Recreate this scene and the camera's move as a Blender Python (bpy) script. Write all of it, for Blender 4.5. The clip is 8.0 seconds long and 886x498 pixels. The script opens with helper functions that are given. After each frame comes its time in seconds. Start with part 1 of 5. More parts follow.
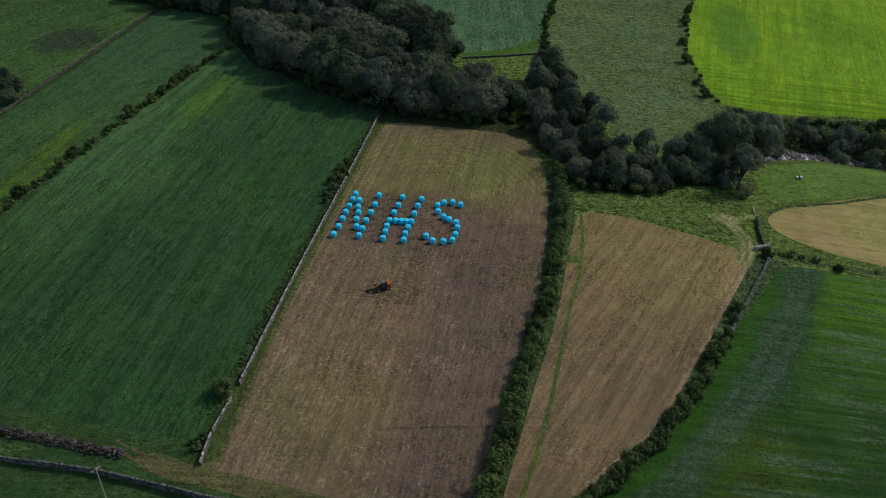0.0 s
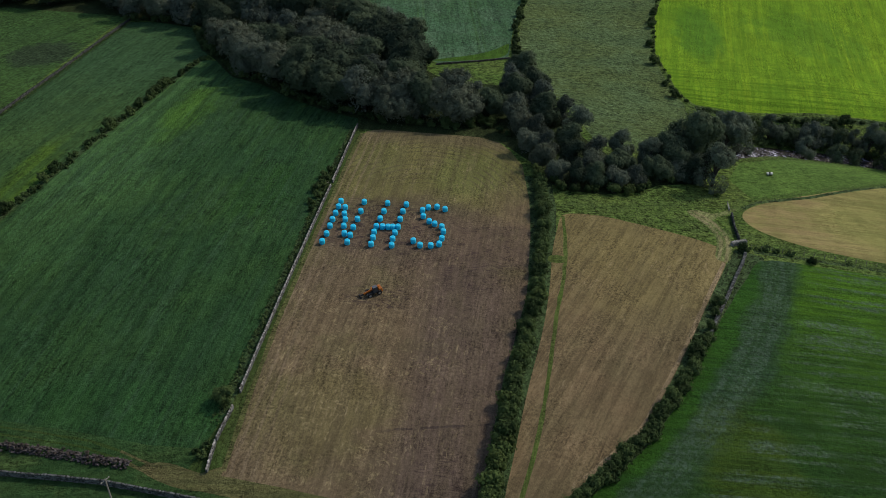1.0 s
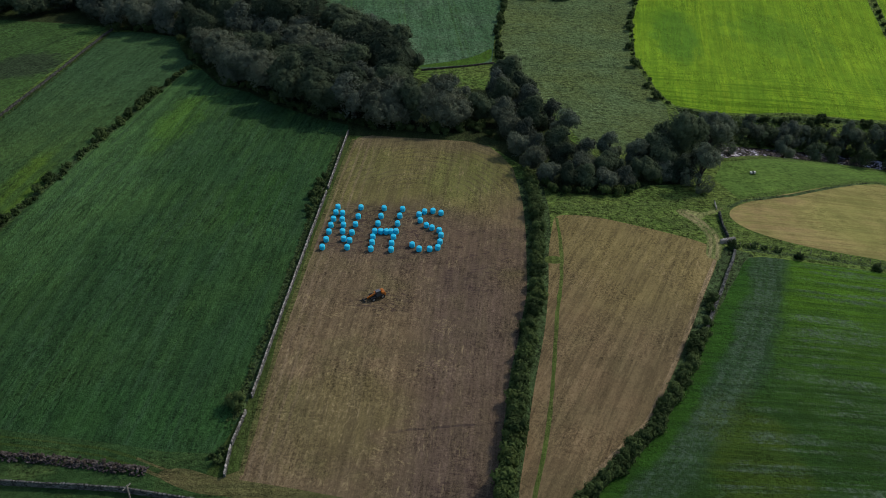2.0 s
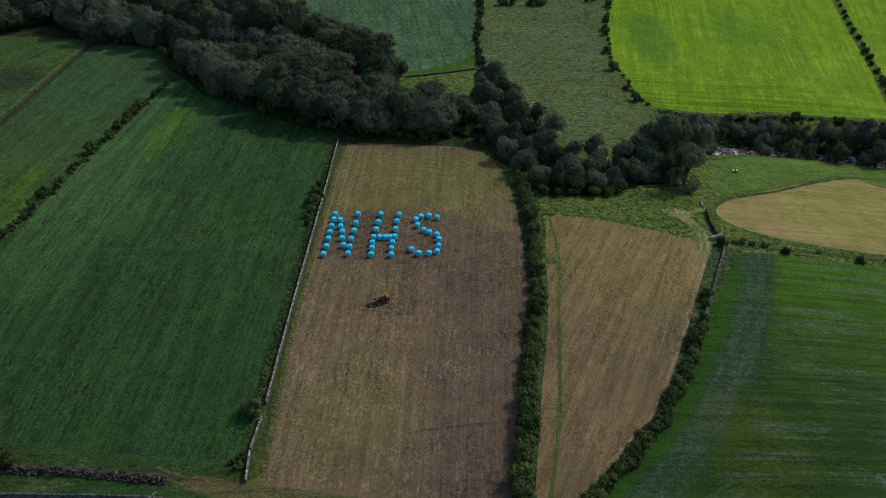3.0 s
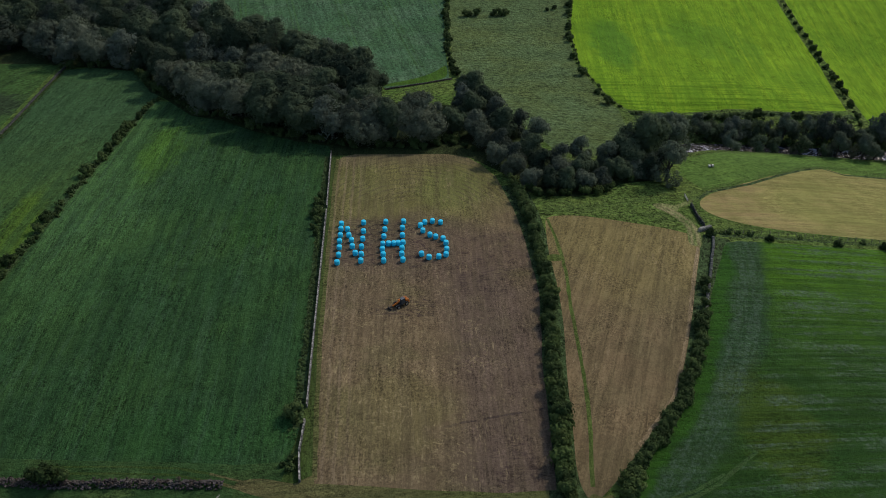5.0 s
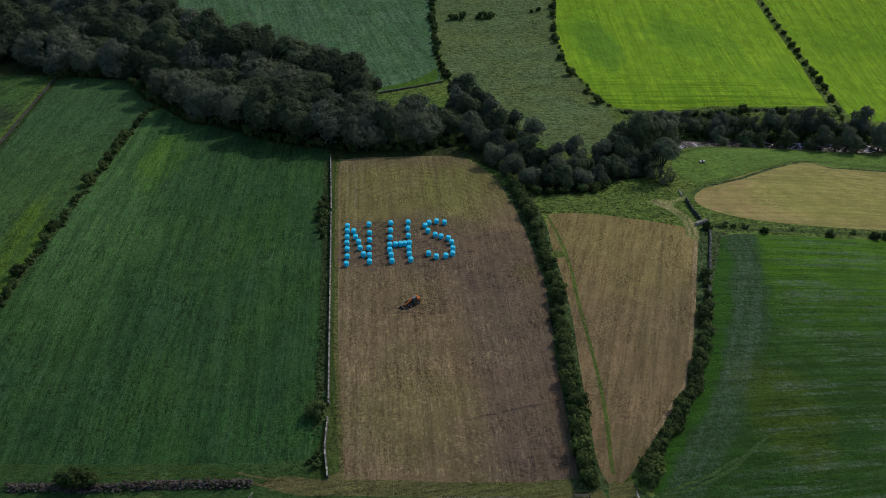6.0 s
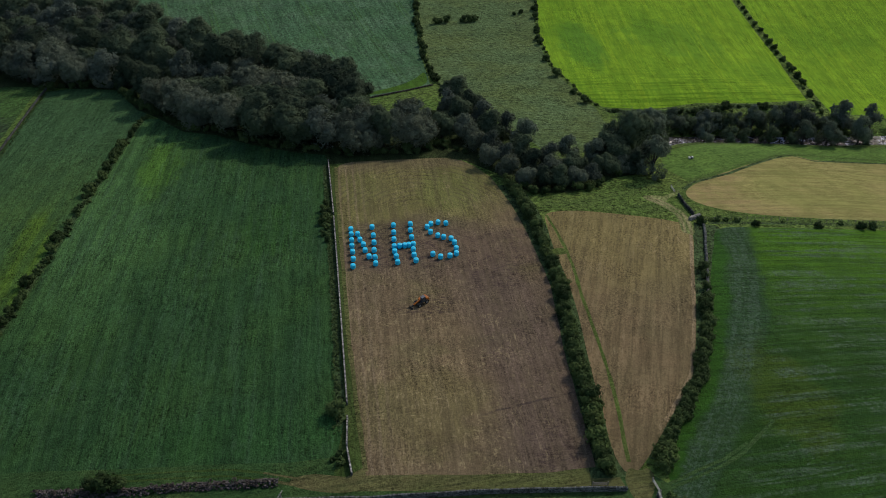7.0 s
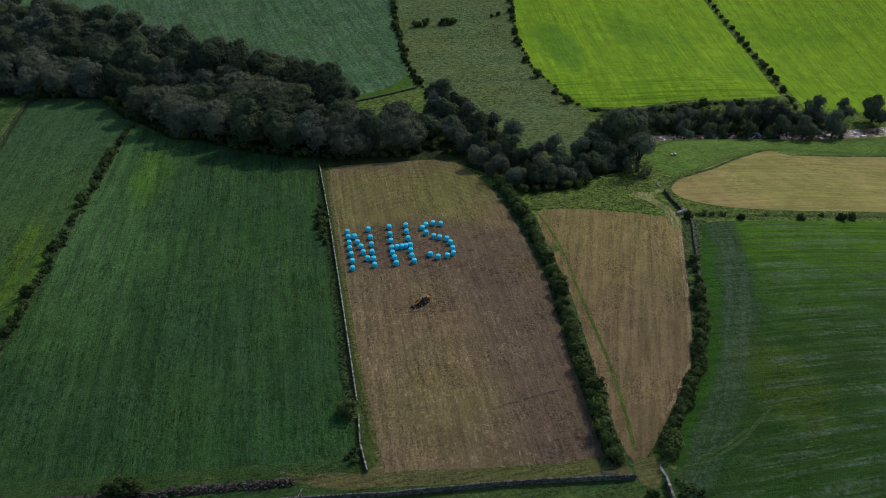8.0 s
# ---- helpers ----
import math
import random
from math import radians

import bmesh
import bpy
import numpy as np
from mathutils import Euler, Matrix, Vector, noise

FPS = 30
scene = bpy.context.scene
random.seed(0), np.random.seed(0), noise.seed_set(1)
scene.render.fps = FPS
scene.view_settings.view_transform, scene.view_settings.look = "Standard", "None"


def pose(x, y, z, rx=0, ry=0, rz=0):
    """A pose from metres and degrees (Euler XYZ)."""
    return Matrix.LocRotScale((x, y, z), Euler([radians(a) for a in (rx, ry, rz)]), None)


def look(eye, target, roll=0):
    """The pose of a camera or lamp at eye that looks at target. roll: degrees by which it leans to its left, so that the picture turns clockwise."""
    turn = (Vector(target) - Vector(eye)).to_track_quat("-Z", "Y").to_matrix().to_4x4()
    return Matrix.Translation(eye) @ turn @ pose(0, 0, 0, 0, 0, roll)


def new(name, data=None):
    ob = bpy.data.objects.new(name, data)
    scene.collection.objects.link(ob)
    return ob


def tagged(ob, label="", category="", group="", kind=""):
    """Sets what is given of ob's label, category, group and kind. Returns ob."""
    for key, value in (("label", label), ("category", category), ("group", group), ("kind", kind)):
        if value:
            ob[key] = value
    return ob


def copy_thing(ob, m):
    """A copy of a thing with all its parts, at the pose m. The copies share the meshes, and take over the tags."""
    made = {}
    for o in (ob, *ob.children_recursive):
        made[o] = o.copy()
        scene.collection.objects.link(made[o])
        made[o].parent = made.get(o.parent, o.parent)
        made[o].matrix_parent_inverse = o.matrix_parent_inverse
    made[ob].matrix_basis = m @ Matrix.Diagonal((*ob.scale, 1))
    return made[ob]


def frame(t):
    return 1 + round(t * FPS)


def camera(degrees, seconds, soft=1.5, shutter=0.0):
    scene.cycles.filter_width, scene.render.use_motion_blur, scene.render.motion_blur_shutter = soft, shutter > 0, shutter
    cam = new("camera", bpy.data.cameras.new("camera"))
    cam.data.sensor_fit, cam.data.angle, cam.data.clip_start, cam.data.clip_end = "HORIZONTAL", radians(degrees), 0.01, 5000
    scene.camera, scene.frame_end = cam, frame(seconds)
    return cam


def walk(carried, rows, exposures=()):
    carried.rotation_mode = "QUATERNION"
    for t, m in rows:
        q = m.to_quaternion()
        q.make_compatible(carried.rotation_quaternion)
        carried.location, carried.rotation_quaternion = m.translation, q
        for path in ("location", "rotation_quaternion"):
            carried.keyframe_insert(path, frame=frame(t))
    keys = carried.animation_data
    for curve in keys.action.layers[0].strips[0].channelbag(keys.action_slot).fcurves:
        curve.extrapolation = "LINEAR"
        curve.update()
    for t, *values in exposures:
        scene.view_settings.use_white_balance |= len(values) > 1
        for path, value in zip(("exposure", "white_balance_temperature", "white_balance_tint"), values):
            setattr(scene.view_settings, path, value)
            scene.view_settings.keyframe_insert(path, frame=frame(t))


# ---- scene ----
cam = camera(49.6, 8.0, 0.75)
PATH = [
    (0, (55.927, -165.872, 128.631), (55.665, -164.308, 127.412), -0.2),
    (0.5, (53.693, -167.886, 130.127), (53.47, -166.314, 128.91), -0.2),
    (1, (50.878, -169.787, 131.269), (50.693, -168.208, 130.055), -0.1),
    (1.5, (47.65, -171.724, 132.337), (47.498, -170.139, 131.127), 0.1),
    (2, (44.202, -173.41, 133.293), (44.083, -171.82, 132.086), 0.2),
    (3.5, (32.073, -179.067, 136.039), (32.061, -177.461, 134.847), 0.3),
    (4, (27.897, -180.972, 136.601), (27.913, -179.362, 135.415), 0.3),
    (4.5, (23.346, -182.936, 137.427), (23.399, -181.323, 136.246), 0.3),
    (6, (10.413, -188.379, 140.068), (10.557, -186.764, 138.897), 0.0),
    (6.5, (5.983, -190.09, 141.24), (6.155, -188.477, 140.07), -0.1),
    (7, (2.067, -191.646, 142.446), (2.269, -190.035, 141.279), -0.3),
    (7.5, (-2.276, -192.91, 143.513), (-2.038, -191.303, 142.347), -0.2),
    (8, (-5.979, -194.168, 144.591), (-5.709, -192.564, 143.426), -0.3),
]
walk(cam, [(t, look(eye, target, roll)) for t, eye, target, roll in PATH])

# ---- sky, sun, exposure ----
SUN_AZ, SUN_EL = radians(42), radians(36)      # from +x towards +y, and above the horizon
world = bpy.data.worlds.new("sky")
scene.world = world
world.use_nodes = True
wt = world.node_tree
sky = wt.nodes.new("ShaderNodeTexSky")
sky.sky_type, sky.sun_disc = "NISHITA", False
sky.sun_elevation, sky.sun_rotation = SUN_EL, radians(90) - SUN_AZ
sky.air_density, sky.dust_density = 1.2, 1.8
wt.links.new(sky.outputs[0], wt.nodes["Background"].inputs[0])
wt.nodes["Background"].inputs[1].default_value = 0.108
sun = new("sun", bpy.data.lights.new("sun", "SUN"))
sun.data.energy, sun.data.angle, sun.data.color = 1.9, radians(1.5), (1.0, 0.91, 0.78)
to_sun = Vector((math.cos(SUN_AZ) * math.cos(SUN_EL), math.sin(SUN_AZ) * math.cos(SUN_EL), math.sin(SUN_EL)))
sun.matrix_world = look(to_sun * 300, (0, 0, 0))
scene.view_settings.exposure = -0.1

rng = np.random.default_rng(7)


# ---- materials ----
class Nodes:
    """A short way to write node trees."""

    def __init__(self, name):
        self.m = bpy.data.materials.new(name)
        self.m.use_nodes = True
        self.t = self.m.node_tree
        self.b = self.t.nodes["Principled BSDF"]
        self.at = self.t.nodes.new("ShaderNodeTexCoord").outputs["Object"]

    def node(self, kind, **values):
        n = self.t.nodes.new(kind)
        for key, v in values.items():
            if key == "operation":
                n.operation = v
            elif key == "blend":
                n.blend_type = v
        return n

    def plug(self, socket, v):
        if isinstance(v, bpy.types.NodeSocket):
            self.t.links.new(v, socket)
        else:
            socket.default_value = v

    def math(self, op, a, b=0.0, c=0.0):
        n = self.node("ShaderNodeMath", operation=op)
        for s, v in zip(n.inputs, (a, b, c)):
            self.plug(s, v)
        return n.outputs[0]

    def turned(self, angle=0.0, scale=(1, 1, 1)):
        """Object coordinates turned so that y runs along the angle, then scaled."""
        n, k = self.node("ShaderNodeMapping"), self.node("ShaderNodeMapping")
        self.plug(n.inputs["Vector"], self.at)
        n.inputs["Rotation"].default_value = (0, 0, radians(angle))
        self.plug(k.inputs["Vector"], n.outputs[0])
        k.inputs["Scale"].default_value = scale
        return k.outputs[0]

    def noise(self, scale, detail=3.0, rough=0.55, vector=None, warp=0.0):
        n = self.node("ShaderNodeTexNoise")
        self.plug(n.inputs["Vector"], vector or self.at)
        n.inputs["Scale"].default_value = scale
        n.inputs["Detail"].default_value = detail
        n.inputs["Roughness"].default_value = rough
        n.inputs["Distortion"].default_value = warp
        return n.outputs["Fac"]

    def ramp(self, v, lo, hi, a=0.0, b=1.0):
        n = self.node("ShaderNodeMapRange")
        n.interpolation_type = "SMOOTHSTEP"
        for s, x in zip(n.inputs, (v, lo, hi, a, b)):
            self.plug(s, x)
        return n.outputs[0]

    def mix(self, f, a, b, blend="MIX"):
        n = self.node("ShaderNodeMix", blend=blend)
        n.data_type = "RGBA"
        n.blend_type = blend
        self.plug(n.inputs[0], f)
        for s, v in ((n.inputs[6], a), (n.inputs[7], b)):
            self.plug(s, (*v, 1) if isinstance(v, tuple) else v)
        return n.outputs[2]

    def scaled(self, colour, f):
        n = self.node("ShaderNodeVectorMath", operation="SCALE")
        self.plug(n.inputs[0], colour)
        self.plug(n.inputs[3], f)
        return n.outputs[0]

    def axis(self, k):
        n = self.node("ShaderNodeSeparateXYZ")
        self.plug(n.inputs[0], self.at)
        return n.outputs[k]

    def bump(self, height, strength=0.5, distance=0.1):
        n = self.node("ShaderNodeBump")
        n.inputs["Strength"].default_value = strength
        n.inputs["Distance"].default_value = distance
        self.plug(n.inputs["Height"], height)
        self.plug(self.b.inputs["Normal"], n.outputs[0])

    def done(self, colour, rough=0.9, gloss=0.15, metal=0.0):
        self.plug(self.b.inputs["Base Color"], (*colour, 1) if isinstance(colour, tuple) else colour)
        self.plug(self.b.inputs["Roughness"], rough)
        self.b.inputs["Specular IOR Level"].default_value = gloss
        self.b.inputs["Metallic"].default_value = metal
        return self.m


def field(name, base, alt, dark, angle=0.0, pitch=3.0, stripe=0.5, grain=0.5, relief=0.25, dash=0.25, streak=None, glint=None, extra=None, lump=0.0, swath=0.08):
    """Crop or grass: two tones in patches, rows along the angle (degrees clockwise from +y), dashes of straw or blades, grain of tufts, and relief."""
    n = Nodes(name)
    c = n.mix(n.ramp(n.noise(0.035, 4, 0.65), 0.36, 0.64), base, alt)
    if extra:
        c = extra(n, c)
    rows = n.noise(1.0, 3, 0.55, n.turned(angle, (1 / pitch, 0.025, 0.02)), 0.12)
    c = n.mix(n.math("MULTIPLY", n.ramp(rows, 0.44, 0.62), stripe), c, dark)
    if streak:
        s = n.noise(1.0, 4, 0.7, n.turned(angle, (1.6, 0.22, 0.3)), 0.1)
        here = n.ramp(n.noise(0.1, 4, 0.65), 0.46, 0.64)
        c = n.mix(n.math("MULTIPLY", n.math("MULTIPLY", n.ramp(s, 0.55, 0.68), here), 0.55), c, streak)
    # glint: paler flecks in the base colour, like sheen on the blades
    if glint:
        tone, lean, amount = glint
        g = n.noise(1.0, 6, 0.78, n.turned(lean, (1.3, 0.3, 0.3)), 0.6)
        where = n.ramp(n.noise(0.035, 4, 0.65, n.turned(lean, (2.0, 0.8, 1))), 0.44, 0.62)
        c = n.mix(n.math("MULTIPLY", n.math("MULTIPLY", n.ramp(g, 0.48, 0.66), where), amount), c, tone)
    tuft = n.noise(1.7, 6, 0.8, None, 0.4)
    line = n.noise(1.0, 4, 0.75, n.turned(angle, (2.2, 0.3, 0.4)), 0.05)
    fine = n.noise(6.0, 2, 0.6)
    shade = n.math("ADD", n.ramp(tuft, 0.34, 0.66, 1 - grain, 1 + grain), n.ramp(line, 0.32, 0.68, -dash, dash))
    shade = n.math("ADD", shade, n.ramp(fine, 0.3, 0.7, -0.24, 0.24))
    rough = n.ramp(n.noise(0.06, 4, 0.65), 0.38, 0.62, 0.45, 1.15)
    shade = n.math("ADD", n.math("MULTIPLY", n.math("SUBTRACT", shade, 1.0), rough), 1.0)
    band = n.noise(1.0, 5, 0.7, n.turned(angle, (0.75, 0.035, 0.02)), 0.35)
    shade = n.math("ADD", shade, n.ramp(band, 0.36, 0.64, -swath, swath))
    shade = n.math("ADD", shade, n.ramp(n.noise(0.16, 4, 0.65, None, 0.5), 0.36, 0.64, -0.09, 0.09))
    height = n.math("ADD", n.math("ADD", tuft, n.math("MULTIPLY", line, dash)), n.math("MULTIPLY", fine, 0.3))
    if lump:
        hump = n.noise(0.75, 3, 0.6, n.turned(angle, (1.3, 0.9, 1)), 0.5)
        shade = n.math("ADD", shade, n.ramp(hump, 0.38, 0.62, -lump * 0.5, lump * 0.5))
        height = n.math("ADD", height, n.math("MULTIPLY", hump, 2.0 * lump))
    n.bump(height, 1.0, relief)
    return n.done(n.scaled(c, n.math("MAXIMUM", shade, 0.1)), 0.95, 0.06)


def spot(n, x, y, rx, ry, rough=0.5):
    """1 inside a ragged patch round a place, 0 outside."""
    dx = n.math("DIVIDE", n.math("SUBTRACT", n.axis(0), x), rx)
    dy = n.math("DIVIDE", n.math("SUBTRACT", n.axis(1), y), ry)
    d = n.math("SQRT", n.math("ADD", n.math("MULTIPLY", dx, dx), n.math("MULTIPLY", dy, dy)))
    d = n.math("ADD", d, n.math("MULTIPLY", n.math("SUBTRACT", n.noise(0.09, 5, 0.7), 0.5), rough * 3))
    return n.ramp(d, 0.65, 1.15, 1.0, 0.0)


def scribbles(n, angle, scale, turns, warp=1.5, stretch=2.6):
    """Thin curved wheel marks: the level lines of a soft noise."""
    k = n.noise(scale, 1.5, 0.35, n.turned(angle, (1, stretch, 1)), warp)
    line = n.ramp(n.math("SINE", n.math("MULTIPLY", k, turns)), 0.6, 0.95)
    return n.math("MULTIPLY", line, n.ramp(n.noise(0.3, 4, 0.65), 0.36, 0.54))


def main_field_tones(n, c):
    """Olive aftermath at the head, straw and green in the south-west over a painted sunlit patch, purplish raked ground
    in the east, wheel marks round the bales.
    """
    wob = n.math("MULTIPLY", n.math("SUBTRACT", n.noise(0.03, 4, 0.6), 0.5), 50.0)
    y = n.math("ADD", n.axis(1), wob)
    x = n.math("ADD", n.axis(0), n.math("MULTIPLY", wob, 0.4))
    tilt = n.math("SUBTRACT", y, n.math("MULTIPLY", n.math("SUBTRACT", n.axis(0), 20.0), 0.4))
    c = n.mix(n.math("MULTIPLY", n.ramp(tilt, 0, 32), 0.9), c, (0.156, 0.148, 0.052))
    c = n.mix(n.math("MULTIPLY", spot(n, 34, 41, 11, 16), 0.7), c, (0.146, 0.158, 0.05))
    c = n.mix(n.math("MULTIPLY", spot(n, 9, 45, 7, 14), 0.5), c, (0.135, 0.138, 0.05))
    c = n.mix(n.math("MULTIPLY", n.ramp(n.math("ADD", n.axis(1), n.math("MULTIPLY", wob, 0.25)), 53, 59), 0.5), c, (0.165, 0.128, 0.082))
    dx, dy = n.math("SUBTRACT", n.axis(0), 23.0), n.math("SUBTRACT", n.axis(1), 6.0)
    ring = n.math("SQRT", n.math("ADD", n.math("MULTIPLY", n.math("MULTIPLY", dx, dx), 2.6), n.math("MULTIPLY", dy, dy)))
    ring = n.math("ADD", ring, n.math("MULTIPLY", n.noise(0.12, 3, 0.6), 3.0))
    lines = n.math("MULTIPLY", n.ramp(n.math("SINE", n.math("MULTIPLY", ring, 2.3)), 0.2, 0.9), n.ramp(n.axis(1), 26, 36))
    c = n.mix(n.math("MULTIPLY", lines, n.math("MULTIPLY", n.ramp(n.noise(0.08, 4, 0.65), 0.34, 0.6), 0.6)), c, (0.1, 0.088, 0.048))
    # south-west corner lightened in colour for the sun that falls there
    c = n.mix(n.math("MULTIPLY", spot(n, 8, -52, 22, 34, 0.5), 0.3), c, (0.215, 0.16, 0.088))
    c = n.mix(n.math("MULTIPLY", spot(n, 15, -56, 15, 14), 0.38), c, (0.135, 0.132, 0.042))
    c = n.mix(n.math("MULTIPLY", n.ramp(n.noise(0.07, 5, 0.65), 0.52, 0.66), 0.4), c, (0.13, 0.12, 0.05))
    c = n.mix(n.math("MULTIPLY", n.math("MULTIPLY", n.ramp(x, 24, 34), n.ramp(y, 4, -8)), 0.6), c, (0.105, 0.076, 0.066))
    c = n.mix(n.math("MULTIPLY", spot(n, 25, 7, 30, 20, 0.6), 0.45), c, (0.1, 0.07, 0.06))
    tram = n.math("MULTIPLY", n.ramp(n.math("SINE", n.math("MULTIPLY", n.math("ADD", n.axis(0), n.math("MULTIPLY", n.noise(0.05), 1.5)), 3.0)), 0.3, 0.9), n.ramp(n.axis(0), 6.5, 10, 1.0, 0.0))
    c = n.mix(n.math("MULTIPLY", tram, 0.4), c, (0.23, 0.175, 0.115))
    for angle, stretch in ((12, 3.4), (-62, 2.6)):
        straw = n.ramp(n.noise(2.1, 4, 0.65, n.turned(angle, (1, 1 / stretch, 1)), 0.35), 0.54, 0.64)
        where = n.math("MULTIPLY", n.ramp(n.noise(0.13, 4, 0.65, n.turned(angle)), 0.46, 0.62), n.ramp(n.axis(0), 22, 44, 1.0, 0.3))
        c = n.mix(n.math("MULTIPLY", n.math("MULTIPLY", straw, where), n.ramp(n.axis(1), -35, 5, 0.75, 0.18)), c, (0.33, 0.265, 0.14))
    near = n.math("MAXIMUM", spot(n, 39, 0, 11, 18, 0.3), n.math("MAXIMUM", spot(n, 39, -69, 7, 8, 0.3), n.math("MULTIPLY", spot(n, 17, 9, 19, 15, 0.3), 0.85)))
    near = n.math("MAXIMUM", near, n.math("MULTIPLY", spot(n, 20, -20, 10, 6, 0.5), 0.8))
    marks = n.math("MAXIMUM", scribbles(n, -12, 0.075, 56.0, 0.5, 4.5), n.math("MAXIMUM", scribbles(n, 14, 0.085, 50.0, 0.8, 3.5), n.math("MULTIPLY", scribbles(n, 62, 0.16, 40.0, 1.4, 1.7), spot(n, 16, 10, 19, 15, 0.3))))
    c = n.mix(n.math("MULTIPLY", n.math("MULTIPLY", marks, near), n.ramp(n.axis(0), 24, 34, 0.85, 0.55)), c, (0.046, 0.031, 0.032))
    track = n.math("SUBTRACT", n.math("SUBTRACT", n.axis(1), n.math("MULTIPLY", n.axis(0), 0.232)), n.math("ADD", -66.0, n.math("MULTIPLY", n.noise(0.25, 4, 0.6), 1.8)))
    on = n.math("MULTIPLY", n.ramp(n.math("ABSOLUTE", track), 0.15, 0.4, 1.0, 0.0), n.math("MULTIPLY", n.ramp(n.axis(0), 24, 30), n.ramp(n.noise(0.3), 0.4, 0.5)))
    return n.mix(n.math("MULTIPLY", on, 0.7), c, (0.055, 0.042, 0.038))


def east_tones(n, c):
    """A smooth lush margin by the hedge, a paler lodged band that bends with it, then green painted yellower and
    brighter uphill for the stronger light there, with lodged stripes across.
    """
    wob = n.math("MULTIPLY", n.math("SUBTRACT", n.noise(0.09, 5, 0.7), 0.5), 9.0)
    y = n.axis(1)
    bend = n.math("ADD", n.math("MULTIPLY", n.math("MULTIPLY", y, y), -0.00285), n.math("MULTIPLY", y, 0.298))
    edge = n.math("SUBTRACT", n.axis(0), n.math("ADD", 98.8, bend))
    off = n.math("ADD", edge, wob)
    c = n.mix(n.ramp(off, 0.4, 3.0, 0.75, 0.0), c, (0.032, 0.1, 0.012))
    c = n.mix(n.math("MULTIPLY", n.ramp(off, 9.0, 13.0), 0.4), c, (0.032, 0.085, 0.01))
    # the field's upper end is better lit; that light is mixed in as yellower green
    up = n.ramp(n.math("ADD", y, n.math("MULTIPLY", wob, 6.0)), -48, 22)
    c = n.mix(n.math("MULTIPLY", n.math("MULTIPLY", up, n.ramp(off, 9.0, 14.0)), 0.85), c, (0.072, 0.17, 0.011))
    c = n.mix(n.math("MULTIPLY", spot(n, 91, -57, 9, 20, 0.5), 0.5), c, (0.062, 0.095, 0.012))
    tufts = n.ramp(n.noise(0.9, 6, 0.78, None, 0.5), 0.42, 0.6)
    lane = n.node("ShaderNodeCombineXYZ")
    n.plug(lane.inputs[0], n.math("MULTIPLY", n.math("ADD", edge, n.math("MULTIPLY", wob, 0.25)), 0.75))
    n.plug(lane.inputs[1], n.math("MULTIPLY", y, 0.035))
    rows = n.ramp(n.noise(1.0, 4, 0.65, lane.outputs[0], 0.3), 0.42, 0.56)
    band = n.math("MULTIPLY", n.ramp(off, 0.6, 3.6), n.ramp(off, 7.5, 13.0, 1.0, 0.0))
    c = n.mix(n.math("MULTIPLY", n.math("MULTIPLY", band, n.ramp(tufts, 0, 1, 0.25, 1.0)), n.ramp(rows, 0, 1, 0.45, 0.85)), c, (0.074, 0.12, 0.082))
    # pale stripes and flecks paint the glint of the lodged blades
    stripe = n.ramp(n.noise(1.0, 5, 0.65, n.turned(84, (0.42, 0.03, 0.02)), 0.4), 0.46, 0.58)
    broken = n.math("MULTIPLY", n.ramp(n.noise(0.06, 5, 0.7), 0.36, 0.56), n.ramp(off, 11.0, 17.0))
    c = n.mix(n.math("MULTIPLY", n.math("MULTIPLY", stripe, broken), n.ramp(tufts, 0, 1, 0.2, 0.9)), c, (0.088, 0.134, 0.09))
    fleck = n.math("MULTIPLY", n.ramp(n.noise(0.9, 5, 0.75, n.turned(84, (1.6, 0.45, 1)), 0.8), 0.6, 0.7), n.math("MULTIPLY", n.ramp(off, 13.0, 19.0), n.ramp(n.noise(0.045, 3, 0.6), 0.45, 0.6)))
    return n.mix(n.math("MULTIPLY", fleck, 0.6), c, (0.14, 0.19, 0.15))


def tussocks(n, c):
    """Darker tussocks and trodden hollows in rough grass."""
    t = n.ramp(n.noise(0.42, 5, 0.7, n.turned(80, (1.6, 0.7, 1)), 0.6), 0.52, 0.66)
    return n.mix(n.math("MULTIPLY", n.math("MULTIPLY", t, n.ramp(n.noise(0.03, 4, 0.65), 0.4, 0.6, 0.2, 1.0)), 0.55), c, (0.05, 0.09, 0.034))


def hummocks(n, c):
    """Soft humps of longer grass."""
    t = n.ramp(n.noise(0.3, 5, 0.7, n.turned(75, (1.5, 0.8, 1)), 0.5), 0.5, 0.68)
    c = n.mix(n.math("MULTIPLY", t, 0.42), c, (0.04, 0.078, 0.022))
    return n.mix(n.math("MULTIPLY", n.ramp(n.noise(0.06, 4, 0.6), 0.48, 0.62), 0.4), c, (0.12, 0.165, 0.05))


def hay_tones(n, c):
    """Olive aftermath in the upper half with the sunlight on it painted in, paler bare ground towards the gateway,
    browner ground below.
    """
    c = n.mix(n.math("MULTIPLY", spot(n, 91, 8, 4.5, 14, 0.4), 0.6), c, (0.235, 0.175, 0.105))
    # golden olive mixed in up the slope carries the sun on that half
    y = n.math("ADD", n.axis(1), n.math("MULTIPLY", n.math("SUBTRACT", n.noise(0.04, 4, 0.6), 0.5), 50.0))
    return n.mix(n.math("MULTIPLY", n.ramp(y, -30, 12), 0.85), c, (0.19, 0.156, 0.064))


